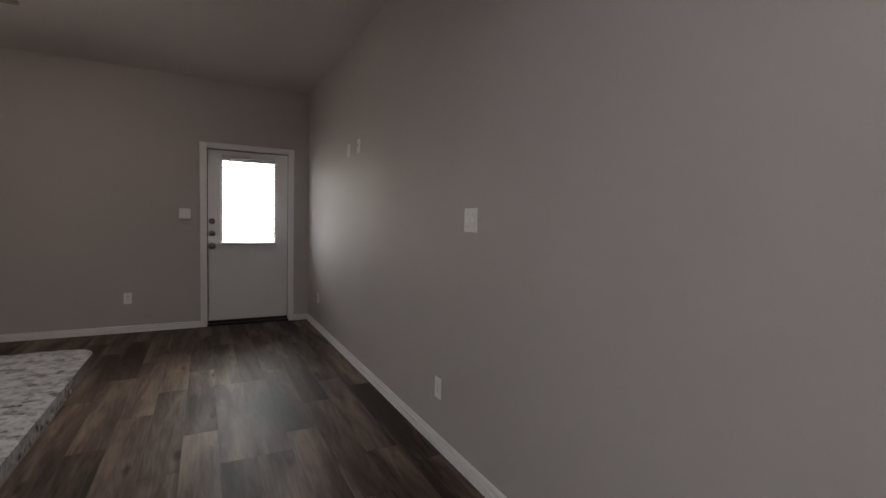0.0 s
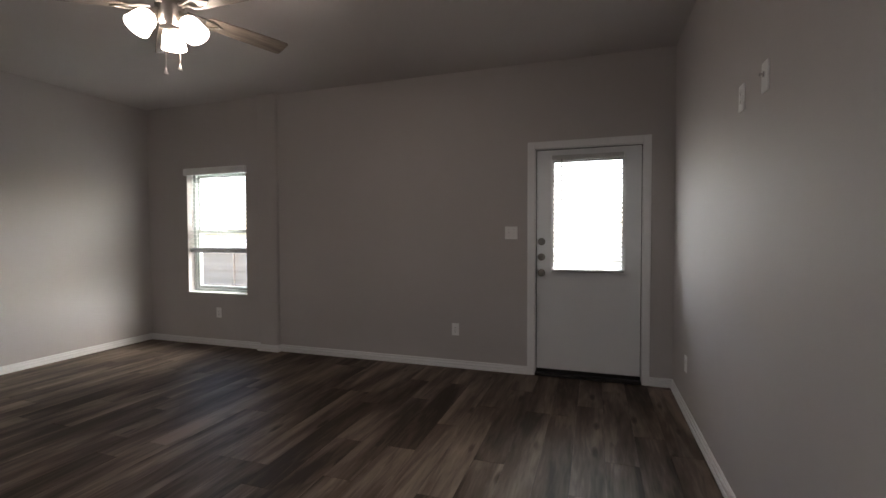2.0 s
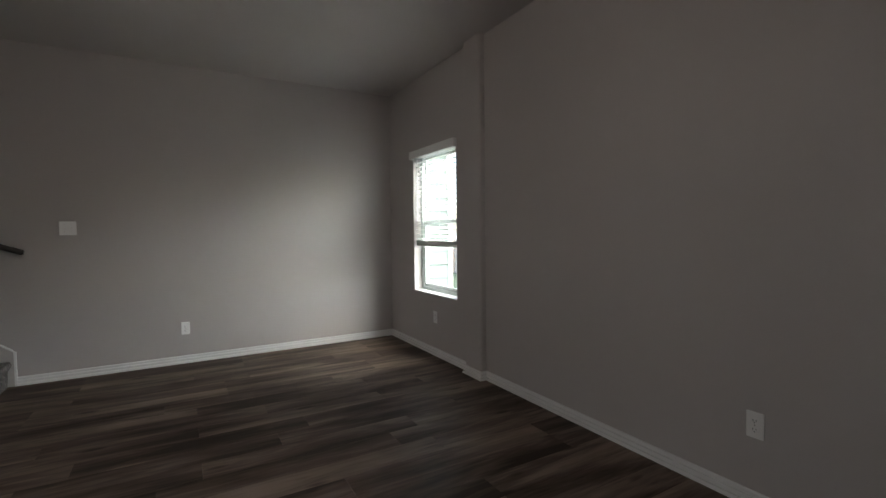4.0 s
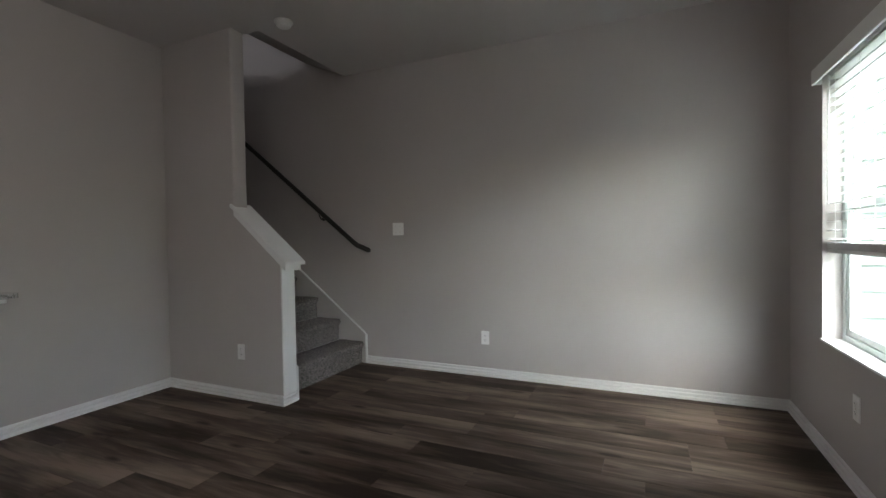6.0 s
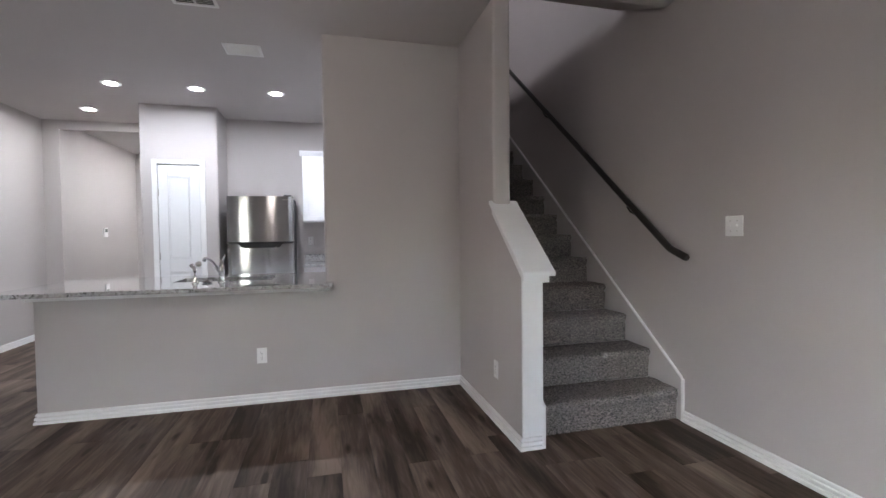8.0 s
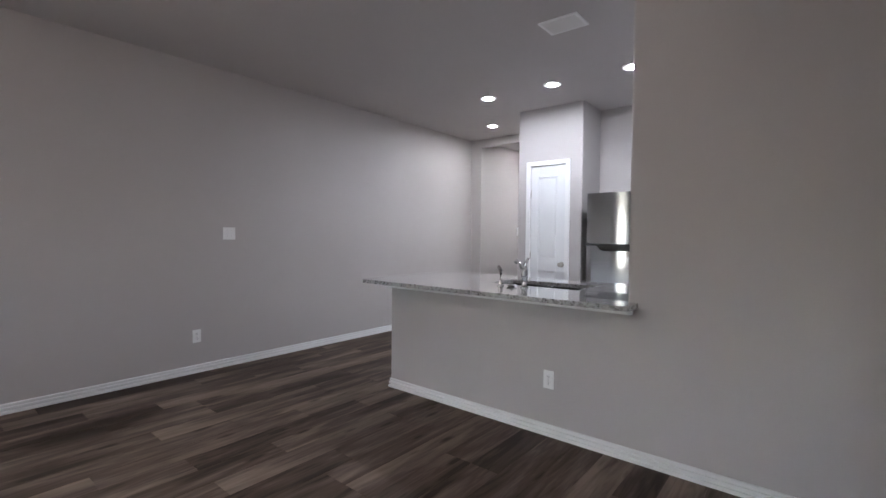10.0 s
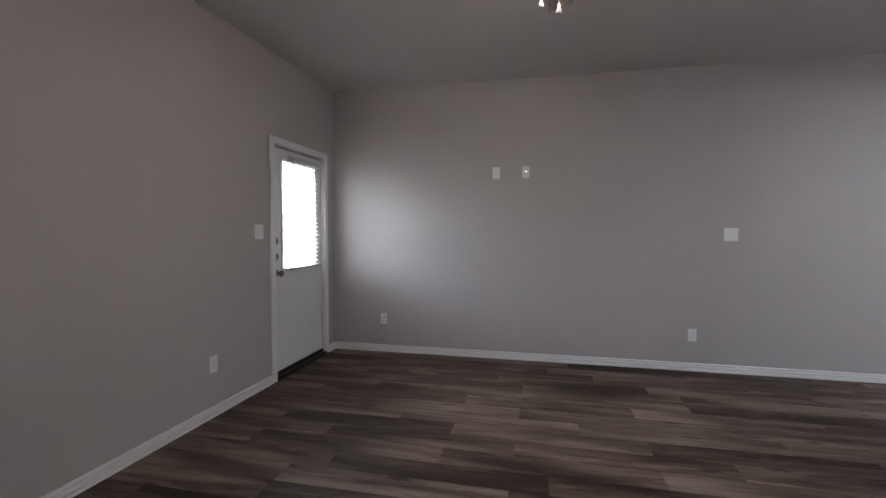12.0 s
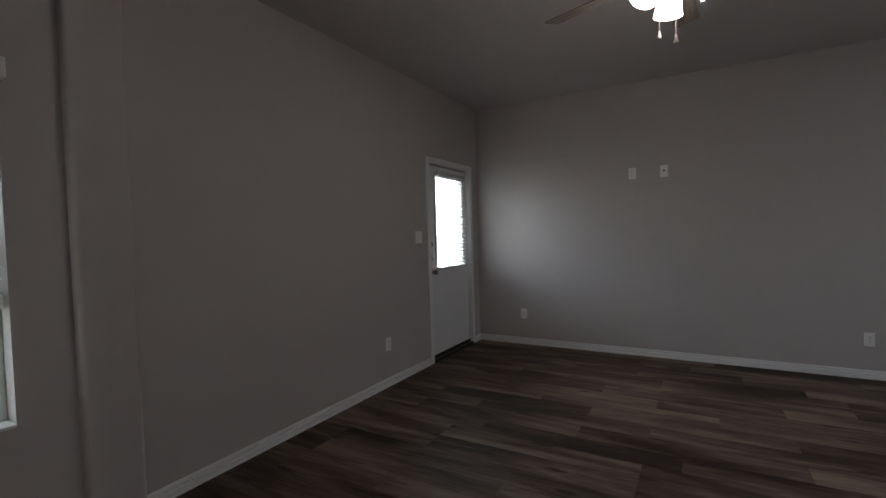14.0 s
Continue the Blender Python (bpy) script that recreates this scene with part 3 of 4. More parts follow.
# ---- window ----
win = tagged(thing("window_1", "white vinyl single-hung window with clear glass", "window"), kind="structure")
bm = bmesh.new()
F = 0.042
for x0, x1, z0, z1 in ((wx0, wx0 + F, wz0, wz1), (wx1 - F, wx1, wz0, wz1), (wx0 + F, wx1 - F, wz0, wz0 + F), (wx0 + F, wx1 - F, wz1 - F, wz1)):
    box(bm, x0, x1, 6.085, 6.15, z0, z1, 0.003)
part("window_frame", bm, VINYL, win)
for name, z0, z1, y0 in (("lower_sash", wz0 + F, 1.355, 6.092), ("upper_sash", 1.315, wz1 - F, 6.116)):
    sash = bmesh.new()
    s = 0.036
    a, b = wx0 + F, wx1 - F
    for x0, x1, q0, q1 in ((a, a + s, z0, z1), (b - s, b, z0, z1), (a + s, b - s, z0, z0 + s), (a + s, b - s, z1 - s, z1)):
        box(sash, x0, x1, y0, y0 + 0.024, q0, q1, 0.003)
    so = part(name, sash, VINYL, win)
    g = part("pane", block(a + s, b - s, y0 + 0.010, y0 + 0.014, z0 + s, z1 - s), GLASS, so)
    g.visible_shadow = False
part("sash_lock", block(-4.87, -4.81, 6.075, 6.092, 1.355, 1.37, 0.004, 2), VINYL, win)
part("window_sill", block(wx0 + 0.001, wx1 - 0.001, 5.986, 6.086, 0.605, 0.619, 0.004, 2), TRIM, win, "white painted sill")
wb, wslat = blind("white two-inch blind lowered over the upper half of the window", -4.818, 6.042, 0.838, 0.05, 2.015, 1.15, 0.0475, 3, (-0.3, 0.0, 0.3), SLAT)
for k in range(6):
    ob = new("slat", wslat)
    ob.parent = wb
    ob.matrix_basis = pose(-4.818, 6.042, 1.112 + 0.0055 * k, 0, 0, 0)
part("bottom_rail", block(-5.237, -4.400, 6.017, 6.067, 1.086, 1.108, 0.005, 2), SLAT, wb)
part("headrail", block(-5.237, -4.400, 6.02, 6.064, 2.025, 2.058, 0.003), SLAT, wb)
part("valance", block(-5.255, -4.365, 5.952, 5.966, 1.998, 2.078, 0.004, 2), SLAT, wb, "flat white valance")
for bx0 in (-5.255, -4.379):
    part("valance_return", block(bx0, bx0 + 0.014, 5.966, 5.999, 1.998, 2.078, 0.003), SLAT, wb)
part("tilt_wand", tube(bmesh.new(), [(-5.175, 6.008, 2.02), (-5.177, 6.004, 1.35)], 0.004, 8), PLASTIC, wb, "clear tilt wand")


# ---- outlets and switches ----
def plate_mesh(w, h):
    return block(-w / 2, w / 2, -0.0065, 0.0005, -h / 2, h / 2, 0.003, 2)


def outlet(label, m):
    o = thing("wall_outlet", label, "wall outlet", "wall outlets", m)
    part("cover_plate", plate_mesh(0.072, 0.118), PLASTIC, o)
    for dz in (-0.0195, 0.0195):
        r = part("receptacle", block(-0.0165, 0.0165, -0.0085, -0.006, dz - 0.0145, dz + 0.0145, 0.003, 2), PLASTIC, o)
        bm = bmesh.new()
        for dx in (-0.0065, 0.0065):
            box(bm, dx - 0.0012, dx + 0.0012, -0.0089, -0.0084, dz - 0.002, dz + 0.007)
        box(bm, -0.0022, 0.0022, -0.0089, -0.0084, dz - 0.010, dz - 0.0055)
        part("slots", bm, SLOT, r, "dark slots")
    part("screw", lathe(bmesh.new(), [(0.003, 0), (0.003, 0.001), (0.0, 0.0012)], 8, Matrix.Translation((0, -0.0065, 0)) @ Matrix.Rotation(radians(90), 4, "X")), NICKEL, o)
    return o


def switch(label, m):
    o = thing("light_switch", label, "light switch", "light switches", m)
    part("cover_plate", plate_mesh(0.117, 0.118), PLASTIC, o)
    for dx, up in ((-0.023, 1), (0.023, -1)):
        part("collar", block(dx - 0.0055, dx + 0.0055, -0.0075, -0.006, -0.0125, 0.0125, 0.0006), PLASTIC, o)
        bm = block(dx - 0.0042, dx + 0.0042, -0.017, -0.006, -0.0045, 0.0045, 0.0015, 2)
        bmesh.ops.rotate(bm, verts=bm.verts, cent=(dx, -0.006, 0), matrix=Matrix.Rotation(radians(28 * up), 3, "X"))
        part("toggle", bm, PLASTIC, o)
        for dz in (-0.03, 0.03):
            part("screw", lathe(bmesh.new(), [(0.0028, 0), (0.0028, 0.001), (0.0, 0.0012)], 8, Matrix.Translation((dx, -0.0065, dz)) @ Matrix.Rotation(radians(90), 4, "X")), NICKEL, o)
    return o


first = outlet("white duplex outlet low on the back wall", pose(-1.899, BACK, 0.372))
for m, label in (
    (pose(-4.798, BACK, 0.385), "white duplex outlet on the wall under the window"),
    (pose(0, 2.362, 0.338, 0, 0, -90), "white duplex outlet low on the long wall"),
    (pose(0, 5.422, 0.36, 0, 0, -90), "white duplex outlet on the long wall near the door"),
    (pose(0, -0.18, 0.36, 0, 0, -90), "white duplex outlet low on the long wall near the kitchen"),
    (pose(0, 4.212, 1.90, 0, 0, -90), "white duplex outlet set high for a wall television"),
    (pose(STAIR, 3.84, 0.336, 0, 0, 90), "white duplex outlet on the wall beside the stairs"),
    (pose(HALF, 2.288, 0.362, 0, 0, 90), "white duplex outlet on the stair half wall"),
    (pose(-3.072, BARY, 0.364, 0, 0, 180), "white duplex outlet under the breakfast bar"),
    (pose(-3.355, KBACK, 1.205, 0, 0, 180), "white duplex outlet above the kitchen backsplash"),
):
    tagged(copy_thing(first, m), label)
first_sw = switch("white double switch plate beside the back door", pose(-1.357, BACK, 1.304))
tagged(copy_thing(first_sw, pose(0, 2.058, 1.284, 0, 0, -90)), "white double switch plate on the long wall")
tagged(copy_thing(first_sw, pose(STAIR, 2.991, 1.302, 0, 0, 90)), "white double switch plate beside the handrail")
cable = thing("cable_plate", "white wall plate with a metal coaxial socket", "wall plate", "", pose(0, 3.915, 1.90, 0, 0, -90))
part("cover_plate", plate_mesh(0.072, 0.118), PLASTIC, cable)
part("coax_socket", lathe(bmesh.new(), [(0.011, 0.0), (0.011, 0.005), (0.007, 0.006), (0.0065, 0.017), (0.002, 0.0172)], 12, Matrix.Translation((0, -0.006, 0.008)) @ Matrix.Rotation(radians(90), 4, "X")), CHROME, cable, "bright metal socket", True)


# ---- ceiling fittings ----
FX, FY, DROP = -2.78, 3.69, 0.064
fan = thing("ceiling_fan", "brushed nickel ceiling fan with weathered wood blades and lit shades", "ceiling fan", "", pose(FX, FY, CEIL))
part("canopy", lathe(bmesh.new(), [(0.075, 0.0), (0.078, -0.012), (0.066, -0.04), (0.05, -0.052)], 32), NICKEL, fan, "", True)
part("downrod", lathe(bmesh.new(), [(0.018, -0.04), (0.018, -0.05 - DROP)], 20), NICKEL, fan, "", True)
fixed = set(fan.children)
part("motor_housing", lathe(bmesh.new(), [(0.05, -0.05), (0.118, -0.062), (0.138, -0.08), (0.134, -0.12), (0.112, -0.165), (0.082, -0.205), (0.066, -0.222), (0.05, -0.226)], 36), NICKEL, fan, "", True)
part("switch_housing", lathe(bmesh.new(), [(0.048, -0.224), (0.07, -0.236), (0.071, -0.262), (0.060, -0.282), (0.058, -0.345), (0.048, -0.368), (0.018, -0.380), (0.0, -0.382)], 32), NICKEL, fan, "", True)
blade_z = -0.275


def blade_bm():
    bm = bmesh.new()
    pts = [(0.205, -0.048), (0.40, -0.060), (0.655, -0.066), (0.668, -0.056), (0.668, 0.056), (0.655, 0.066), (0.40, 0.060), (0.205, 0.048), (0.19, 0.03), (0.19, -0.03)]
    lo = [bm.verts.new((x, y, -0.003)) for x, y in pts]
    hi = [bm.verts.new((x, y, 0.003)) for x, y in pts]
    bm.faces.new(lo[::-1])
    bm.faces.new(hi)
    for k in range(len(pts)):
        j = (k + 1) % len(pts)
        bm.faces.new((lo[k], lo[j], hi[j], hi[k]))
    return bm


blade_me = mesh_of("blade", blade_bm(), BLADE)
bm = bmesh.new()
for side in (-1, 1):
    tube(bm, [(0.085, 0.010 * side, 0.006), (0.13, 0.012 * side, 0.004), (0.165, 0.030 * side, -0.006), (0.215, 0.034 * side, -0.008), (0.255, 0.012 * side, -0.008), (0.275, 0.0, -0.008)], [0.010, 0.008, 0.007, 0.006, 0.006, 0.005], 8)
arm_me = mesh_of("blade_arm", bm, DARK_NICKEL, True)
for k in range(5):
    a = -3 + 72 * k
    turn = pose(0, 0, blade_z, 0, 0, a) @ pose(0, 0, 0, -13, 0, 0)
    ob = new("blade", blade_me)
    ob.parent, ob.matrix_basis = fan, turn
    arm = new("blade_arm", arm_me)
    arm.parent, arm.matrix_basis = fan, pose(0, 0, blade_z, 0, 0, a) @ pose(0, 0, 0, -10, 0, 0)
shade_prof = [(0.024, 0.0), (0.038, -0.005), (0.049, -0.018), (0.056, -0.040), (0.060, -0.070), (0.066, -0.100), (0.068, -0.112), (0.065, -0.116), (0.056, -0.110), (0.0, -0.104)]
shade_me = mesh_of("shade", lathe(bmesh.new(), [(r * 0.93, z * 0.95) for r, z in shade_prof], 28), OPAL, True)
sock_me = mesh_of("socket", lathe(bmesh.new(), [(0.012, 0.035), (0.020, 0.03), (0.024, 0.012), (0.029, -0.004), (0.0, -0.005)], 20), NICKEL, True)
for a in (132, 252, 12):
    t = pose(0.095 * math.cos(radians(a)), 0.095 * math.sin(radians(a)), -0.335, 0, 0, a) @ pose(0, 0, 0, 0, -36, 0)
    arm = part("lamp_arm", tube(bmesh.new(), [(0.04 * math.cos(radians(a)), 0.04 * math.sin(radians(a)), -0.292), (0.065 * math.cos(radians(a)), 0.065 * math.sin(radians(a)), -0.296), (0.095 * math.cos(radians(a)), 0.095 * math.sin(radians(a)), -0.326)], 0.012, 10), NICKEL, fan, "", True)
    for name, me in (("shade", shade_me), ("socket", sock_me)):
        ob = new(name, me)
        ob.parent, ob.matrix_basis = fan, t
for (cx, cy), z in zip(((0.0, 0.060), (-0.022, -0.008)), (-0.575, -0.615)):
    part("pull_chain", tube(bmesh.new(), [(cx, cy, -0.34), (cx, cy, z + 0.03)], 0.0026, 6), NICKEL, fan)
    part("chain_pull", lathe(bmesh.new(), [(0.003, 0.034), (0.006, 0.028), (0.005, 0.020), (0.011, 0.007), (0.0105, -0.002), (0.0, -0.006)], 12, Matrix.Translation((cx, cy, z))), NICKEL, fan, "", True)
for child in set(fan.children) - fixed:
    child.matrix_basis = Matrix.Translation((0, 0, -DROP)) @ child.matrix_basis


def recessed(x, y):
    o = thing("recessed_light", "lit recessed ceiling light with a white trim ring", "recessed light", "kitchen ceiling lights", pose(x, y, CEIL))
    part("trim_ring", lathe(bmesh.new(), [(0.054, 0.0), (0.092, 0.0), (0.092, -0.003), (0.086, -0.008), (0.057, -0.006), (0.052, -0.002)], 36), PLASTIC, o, "", True)
    part("lens", lathe(bmesh.new(), [(0.0, -0.003), (0.053, -0.003), (0.053, -0.001), (0.0, -0.001)], 36), CAN_GLOW, o, "glowing lens")
    return o


can = recessed(-1.491, -0.169)
for x, y in ((-2.268, -0.169), (-3.058, -0.169), (-3.848, -0.169)):
    copy_thing(can, pose(x, y, CEIL))
# unseen light added behind the pantry to brighten the hall
hall_can = copy_thing(can, pose(-1.22, -2.9, CEIL))
tagged(hall_can, "lit warm recessed ceiling light in the hall set, one in view and two added unseen", group="hall ceiling lights")
WARM_GLOW = glow("warm_lens", (0.90, 0.965, 0.95), 31.0)
for child in hall_can.children:
    if child.name.startswith("lens"):
        child.data = child.data.copy()
        child.data.materials[0] = WARM_GLOW
# a second added light, also out of view
copy_thing(hall_can, pose(-1.22, -4.0, CEIL))
# the one in plain view before the hall opening
copy_thing(hall_can, pose(-0.82, -1.277, CEIL))


def ceiling_vent(label, x0, x1, y0, y1, dark, columns, n):
    v = thing("ceiling_vent", label, "ceiling vent")
    z = CEIL
    bm = bmesh.new()
    w = 0.022
    for a in ((x0, x0 + w, y0, y1), (x1 - w, x1, y0, y1), (x0 + w, x1 - w, y0, y0 + w), (x0 + w, x1 - w, y1 - w, y1)):
        box(bm, *a, z - 0.010, z, 0.002)
    part("frame", bm, PLASTIC, v)
    # on a return grille this dark sheet paints the shade of the duct
    part("backing", block(x0 + w, x1 - w, y0 + w, y1 - w, z - 0.0015, z - 0.0005), SLOT if dark else PLASTIC, v)
    for c in range(1, columns):
        xm = x0 + (x1 - x0) * c / columns
        part("mullion", block(xm - 0.006, xm + 0.006, y0 + w, y1 - w, z - 0.010, z - 0.002), PLASTIC, v)
    step = (y1 - y0 - 2 * w) / n
    for k in range(n):
        yy = y0 + w + step * (k + 0.5)
        bm = block(x0 + w, x1 - w, -0.0055, 0.0055, -0.0006, 0.0006)
        bmesh.ops.rotate(bm, verts=bm.verts, matrix=Matrix.Rotation(radians(-34 if dark else 38), 3, "X"))
        bmesh.ops.translate(bm, verts=bm.verts, vec=(0, yy, z - 0.0065))
        part("slat", bm, PLASTIC, v)


ceiling_vent("white ceiling supply register with fine slats", -3.068, -2.773, 0.89, 1.121, False, 1, 14)
ceiling_vent("white ceiling return grille with openings darkened by a black sheet", -2.886, -2.607, 1.715, 2.015, True, 2, 12)
smoke = thing("smoke_detector", "round white smoke detector on the ceiling", "smoke detector", "", pose(-4.758, 2.685, CEIL))
part("base", lathe(bmesh.new(), [(0.068, 0.0), (0.068, -0.010), (0.064, -0.014), (0.0, -0.014)], 32), PLASTIC, smoke, "", True)
part("sensor_cover", lathe(bmesh.new(), [(0.058, -0.013), (0.058, -0.019), (0.053, -0.020), (0.053, -0.026), (0.048, -0.038), (0.034, -0.044), (0.0, -0.045)], 32), PLASTIC, smoke, "", True)
# unseen lamp, assumed as the source of the light down the stairwell
up = thing("flush_light", "lit round opal flush ceiling light upstairs, assumed out of view", "ceiling light", "", pose(-3.2, 0.4, 5.6))
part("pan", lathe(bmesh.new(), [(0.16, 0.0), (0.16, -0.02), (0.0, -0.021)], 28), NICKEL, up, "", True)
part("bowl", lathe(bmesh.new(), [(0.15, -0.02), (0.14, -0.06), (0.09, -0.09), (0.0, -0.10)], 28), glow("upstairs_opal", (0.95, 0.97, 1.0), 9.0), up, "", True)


# ---- kitchen ----
counter = thing("granite_counter", "speckled grey granite breakfast bar top with rounded corners", "countertop")
T0, T1 = 0.882, 0.912
sx0, sx1, sy0, sy1 = -3.115, -2.375, 0.745, 1.115
bm = bmesh.new()
post(bm, -3.61, -1.42, 1.333, 1.63, T0, T1, 0.06, ("11", "01"))
post(bm, sx1, -1.42, 0.45, 1.333, T0, T1, 0.06, ("10",))
box(bm, HALF + 0.002, sx0, 0.45, 1.333, T0, T1)
box(bm, sx0, sx1, 0.45, sy0, T0, T1)
box(bm, sx0, sx1, sy1, 1.333, T0, T1)
part("slab_top", bm, GRANITE, counter, "", True)
part("support_trim", block(-3.585, -1.60, BARY, BARY + 0.047, 0.846, T0, 0.004), TRIM, counter, "white support moulding")
base = thing("sink_cabinet", "white base cabinet run under the breakfast bar", "cabinet")
bm = block(-4.64, -1.64, 0.50, 1.333, 0.10, 0.66)
for a in ((-4.64, -1.64, 0.50, 0.52), (-4.64, -1.64, 1.31, 1.333), (-4.64, -4.62, 0.52, 1.31), (-1.66, -1.64, 0.52, 1.31)):
    box(bm, *a, 0.66, T0)
part("carcass", bm, CABINET, base)
part("toe_kick", block(-4.64, -1.66, 0.57, 1.333, FLOOR, 0.10), CABINET, base)
for k in range(6):
    xa = -4.61 + k * 0.49
    part("door", block(xa, xa + 0.475, 0.482, 0.50, 0.13, 0.84, 0.004), CABINET, base)
sink = thing("kitchen_sink", "double bowl stainless steel undermount sink", "sink")
for x0, x1 in ((sx0, -2.76), (-2.73, sx1)):
    bm = bmesh.new()
    d = 0.70
    for a in ((x0, x0 + 0.012, sy0, sy1, d, T0), (x1 - 0.012, x1, sy0, sy1, d, T0), (x0, x1, sy0, sy0 + 0.012, d, T0), (x0, x1, sy1 - 0.012, sy1, d, T0), (x0, x1, sy0, sy1, d - 0.01, d)):
        box(bm, *a)
    # bowls are shaded by colour; the divider keeps the lighter steel
    part("bowl", bm, BOWL, sink)
    part("drain", lathe(bmesh.new(), [(0.045, d), (0.045, d + 0.004), (0.03, d + 0.003), (0.0, d + 0.002)], 20, Matrix.Translation(((x0 + x1) / 2, 0.93, 0))), CHROME, sink, "", True)
part("divider", block(-2.76, -2.73, sy0, sy1, 0.72, T0 - 0.004, 0.006, 2), STEEL, sink)
tap = thing("faucet", "chrome kitchen faucet with a single lever", "faucet", "", pose(-2.755, 1.225, T1))
part("body", lathe(bmesh.new(), [(0.030, 0.0), (0.030, 0.006), (0.023, 0.012), (0.020, 0.020), (0.0195, 0.060), (0.0235, 0.072), (0.0245, 0.105), (0.021, 0.128), (0.016, 0.145), (0.0, 0.148)], 24), CHROME, tap, "", True)
part("spout", tube(bmesh.new(), [(0.010, -0.010, 0.072), (0.038, -0.036, 0.112), (0.070, -0.066, 0.148), (0.104, -0.098, 0.174), (0.134, -0.126, 0.185), (0.152, -0.143, 0.180), (0.160, -0.150, 0.166)], [0.016, 0.0135, 0.012, 0.0115, 0.012, 0.0135, 0.0145], 14), CHROME, tap, "", True)
part("lever", tube(bmesh.new(), [(0, 0, 0.138), (-0.006, -0.001, 0.165), (-0.014, -0.003, 0.188), (-0.026, -0.006, 0.212), (-0.029, -0.007, 0.217)], [0.017, 0.011, 0.0085, 0.009, 0.005], 12), CHROME, tap, "", True)
spray = thing("side_sprayer", "chrome side sprayer beside the faucet", "sprayer", "", pose(-2.572, 1.255, T1))
part("holder", lathe(bmesh.new(), [(0.026, 0.0), (0.026, 0.006), (0.018, 0.014), (0.016, 0.045), (0.0, 0.046)], 20), CHROME, spray, "", True)
part("head", tube(bmesh.new(), [(0, 0, 0.042), (0, 0, 0.095), (0.006, -0.006, 0.122), (0.032, -0.022, 0.142)], [0.013, 0.011, 0.014, 0.014], 12), CHROME, spray, "", True)
strain = thing("sink_strainer", "chrome sink strainer basket lying on the bar", "strainer", "", pose(-2.655, 1.235, T1))
part("basket", lathe(bmesh.new(), [(0.02, 0.0), (0.036, 0.006), (0.04, 0.012), (0.038, 0.016), (0.01, 0.012), (0.006, 0.026), (0.0, 0.028)], 20), CHROME, strain, "", True)

fr = thing("refrigerator", "stainless steel top-freezer refrigerator with dark sides", "refrigerator")
fx0, fx1, fy = -3.174, -2.418, -0.735
GREY = material("fridge_side", (0.06, 0.06, 0.062), 0.5, spread=0.05, fine=200, bump=0.05)
part("cabinet_body", block(fx0 + 0.004, fx1 - 0.004, KBACK + 0.03, fy - 0.075, 0.03, 1.745, 0.006), GREY, fr, "dark grey cabinet")


def curved_door(z0, z1, dip_top, dip_low):
    """A gently bowed door front with a scooped handle edge."""
    bm = bmesh.new()
    n = 24
    fronts, backs = [], []
    for k in range(n + 1):
        u = k / n
        x = fx0 + (fx1 - fx0) * u
        y = fy - 0.022 * (2 * u - 1) ** 2 - (0.012 if k in (0, n) else 0)
        s = min(1.0, max(0.0, (0.36 - abs(u - 0.5)) / 0.10))
        s = s * s * (3 - 2 * s)
        lo, hi = z0 + dip_low * s, z1 - dip_top * s
        fronts.append((bm.verts.new((x, y, lo)), bm.verts.new((x, y, hi))))
        backs.append((bm.verts.new((x, fy - 0.072, lo)), bm.verts.new((x, fy - 0.072, hi))))
    for k in range(n):
        bm.faces.new((fronts[k][0], fronts[k + 1][0], fronts[k + 1][1], fronts[k][1]))
        bm.faces.new((backs[k + 1][0], backs[k][0], backs[k][1], backs[k + 1][1]))
        bm.faces.new((fronts[k][1], fronts[k + 1][1], backs[k + 1][1], backs[k][1]))
        bm.faces.new((fronts[k + 1][0], fronts[k][0], backs[k][0], backs[k + 1][0]))
    for k in (0, n):
        bm.faces.new((fronts[k][0], fronts[k][1], backs[k][1], backs[k][0]))
    return bm


part("freezer_door", curved_door(1.207, 1.76, 0.0, 0.0), STEEL, fr, "", True)
part("fridge_door", curved_door(0.06, 1.191, 0.058, 0.0), STEEL, fr, "", True)
part("handle_recess", block(fx0 + 0.10, fx1 - 0.10, fy - 0.071, fy - 0.02, 1.12, 1.19), SLOT, fr, "black handle recess")
part("handle_strip", block(fx0 - 0.003, fx1 + 0.003, fy - 0.070, fy + 0.004, 1.187, 1.209, 0.003), BLACK, fr, "black handle strip between the doors")
part("hinge_cover", block(fx0 + 0.02, fx0 + 0.11, fy - 0.07, fy - 0.01, 1.761, 1.777, 0.004), GREY, fr)
part("badge", block(fx0 + 0.05, fx0 + 0.14, fy - 0.021, fy - 0.010, 1.712, 1.724), CHROME, fr, "small metal badge")
for x in (fx0 + 0.06, fx1 - 0.06):
    part("foot", lathe(bmesh.new(), [(0.02, FLOOR), (0.02, 0.03), (0.0, 0.03)], 12, Matrix.Translation((x, fy - 0.12, 0))), BLACK, fr)


def shaker(bm, x0, x1, yf, z0, z1, out):
    """A framed door front that faces out (+1: +y, -1: -y)."""
    r = 0.055
    y0, y1, yp = yf, yf + 0.018 * out, yf + 0.009 * out
    box(bm, x0, x0 + r, y0, y1, z0, z1, 0.0015)
    box(bm, x1 - r, x1, y0, y1, z0, z1, 0.0015)
    box(bm, x0 + r, x1 - r, y0, y1, z0, z0 + r, 0.0015)
    box(bm, x0 + r, x1 - r, y0, y1, z1 - r, z1, 0.0015)
    box(bm, x0 + r, x1 - r, y0, yp, z0 + r, z1 - r)
    return bm


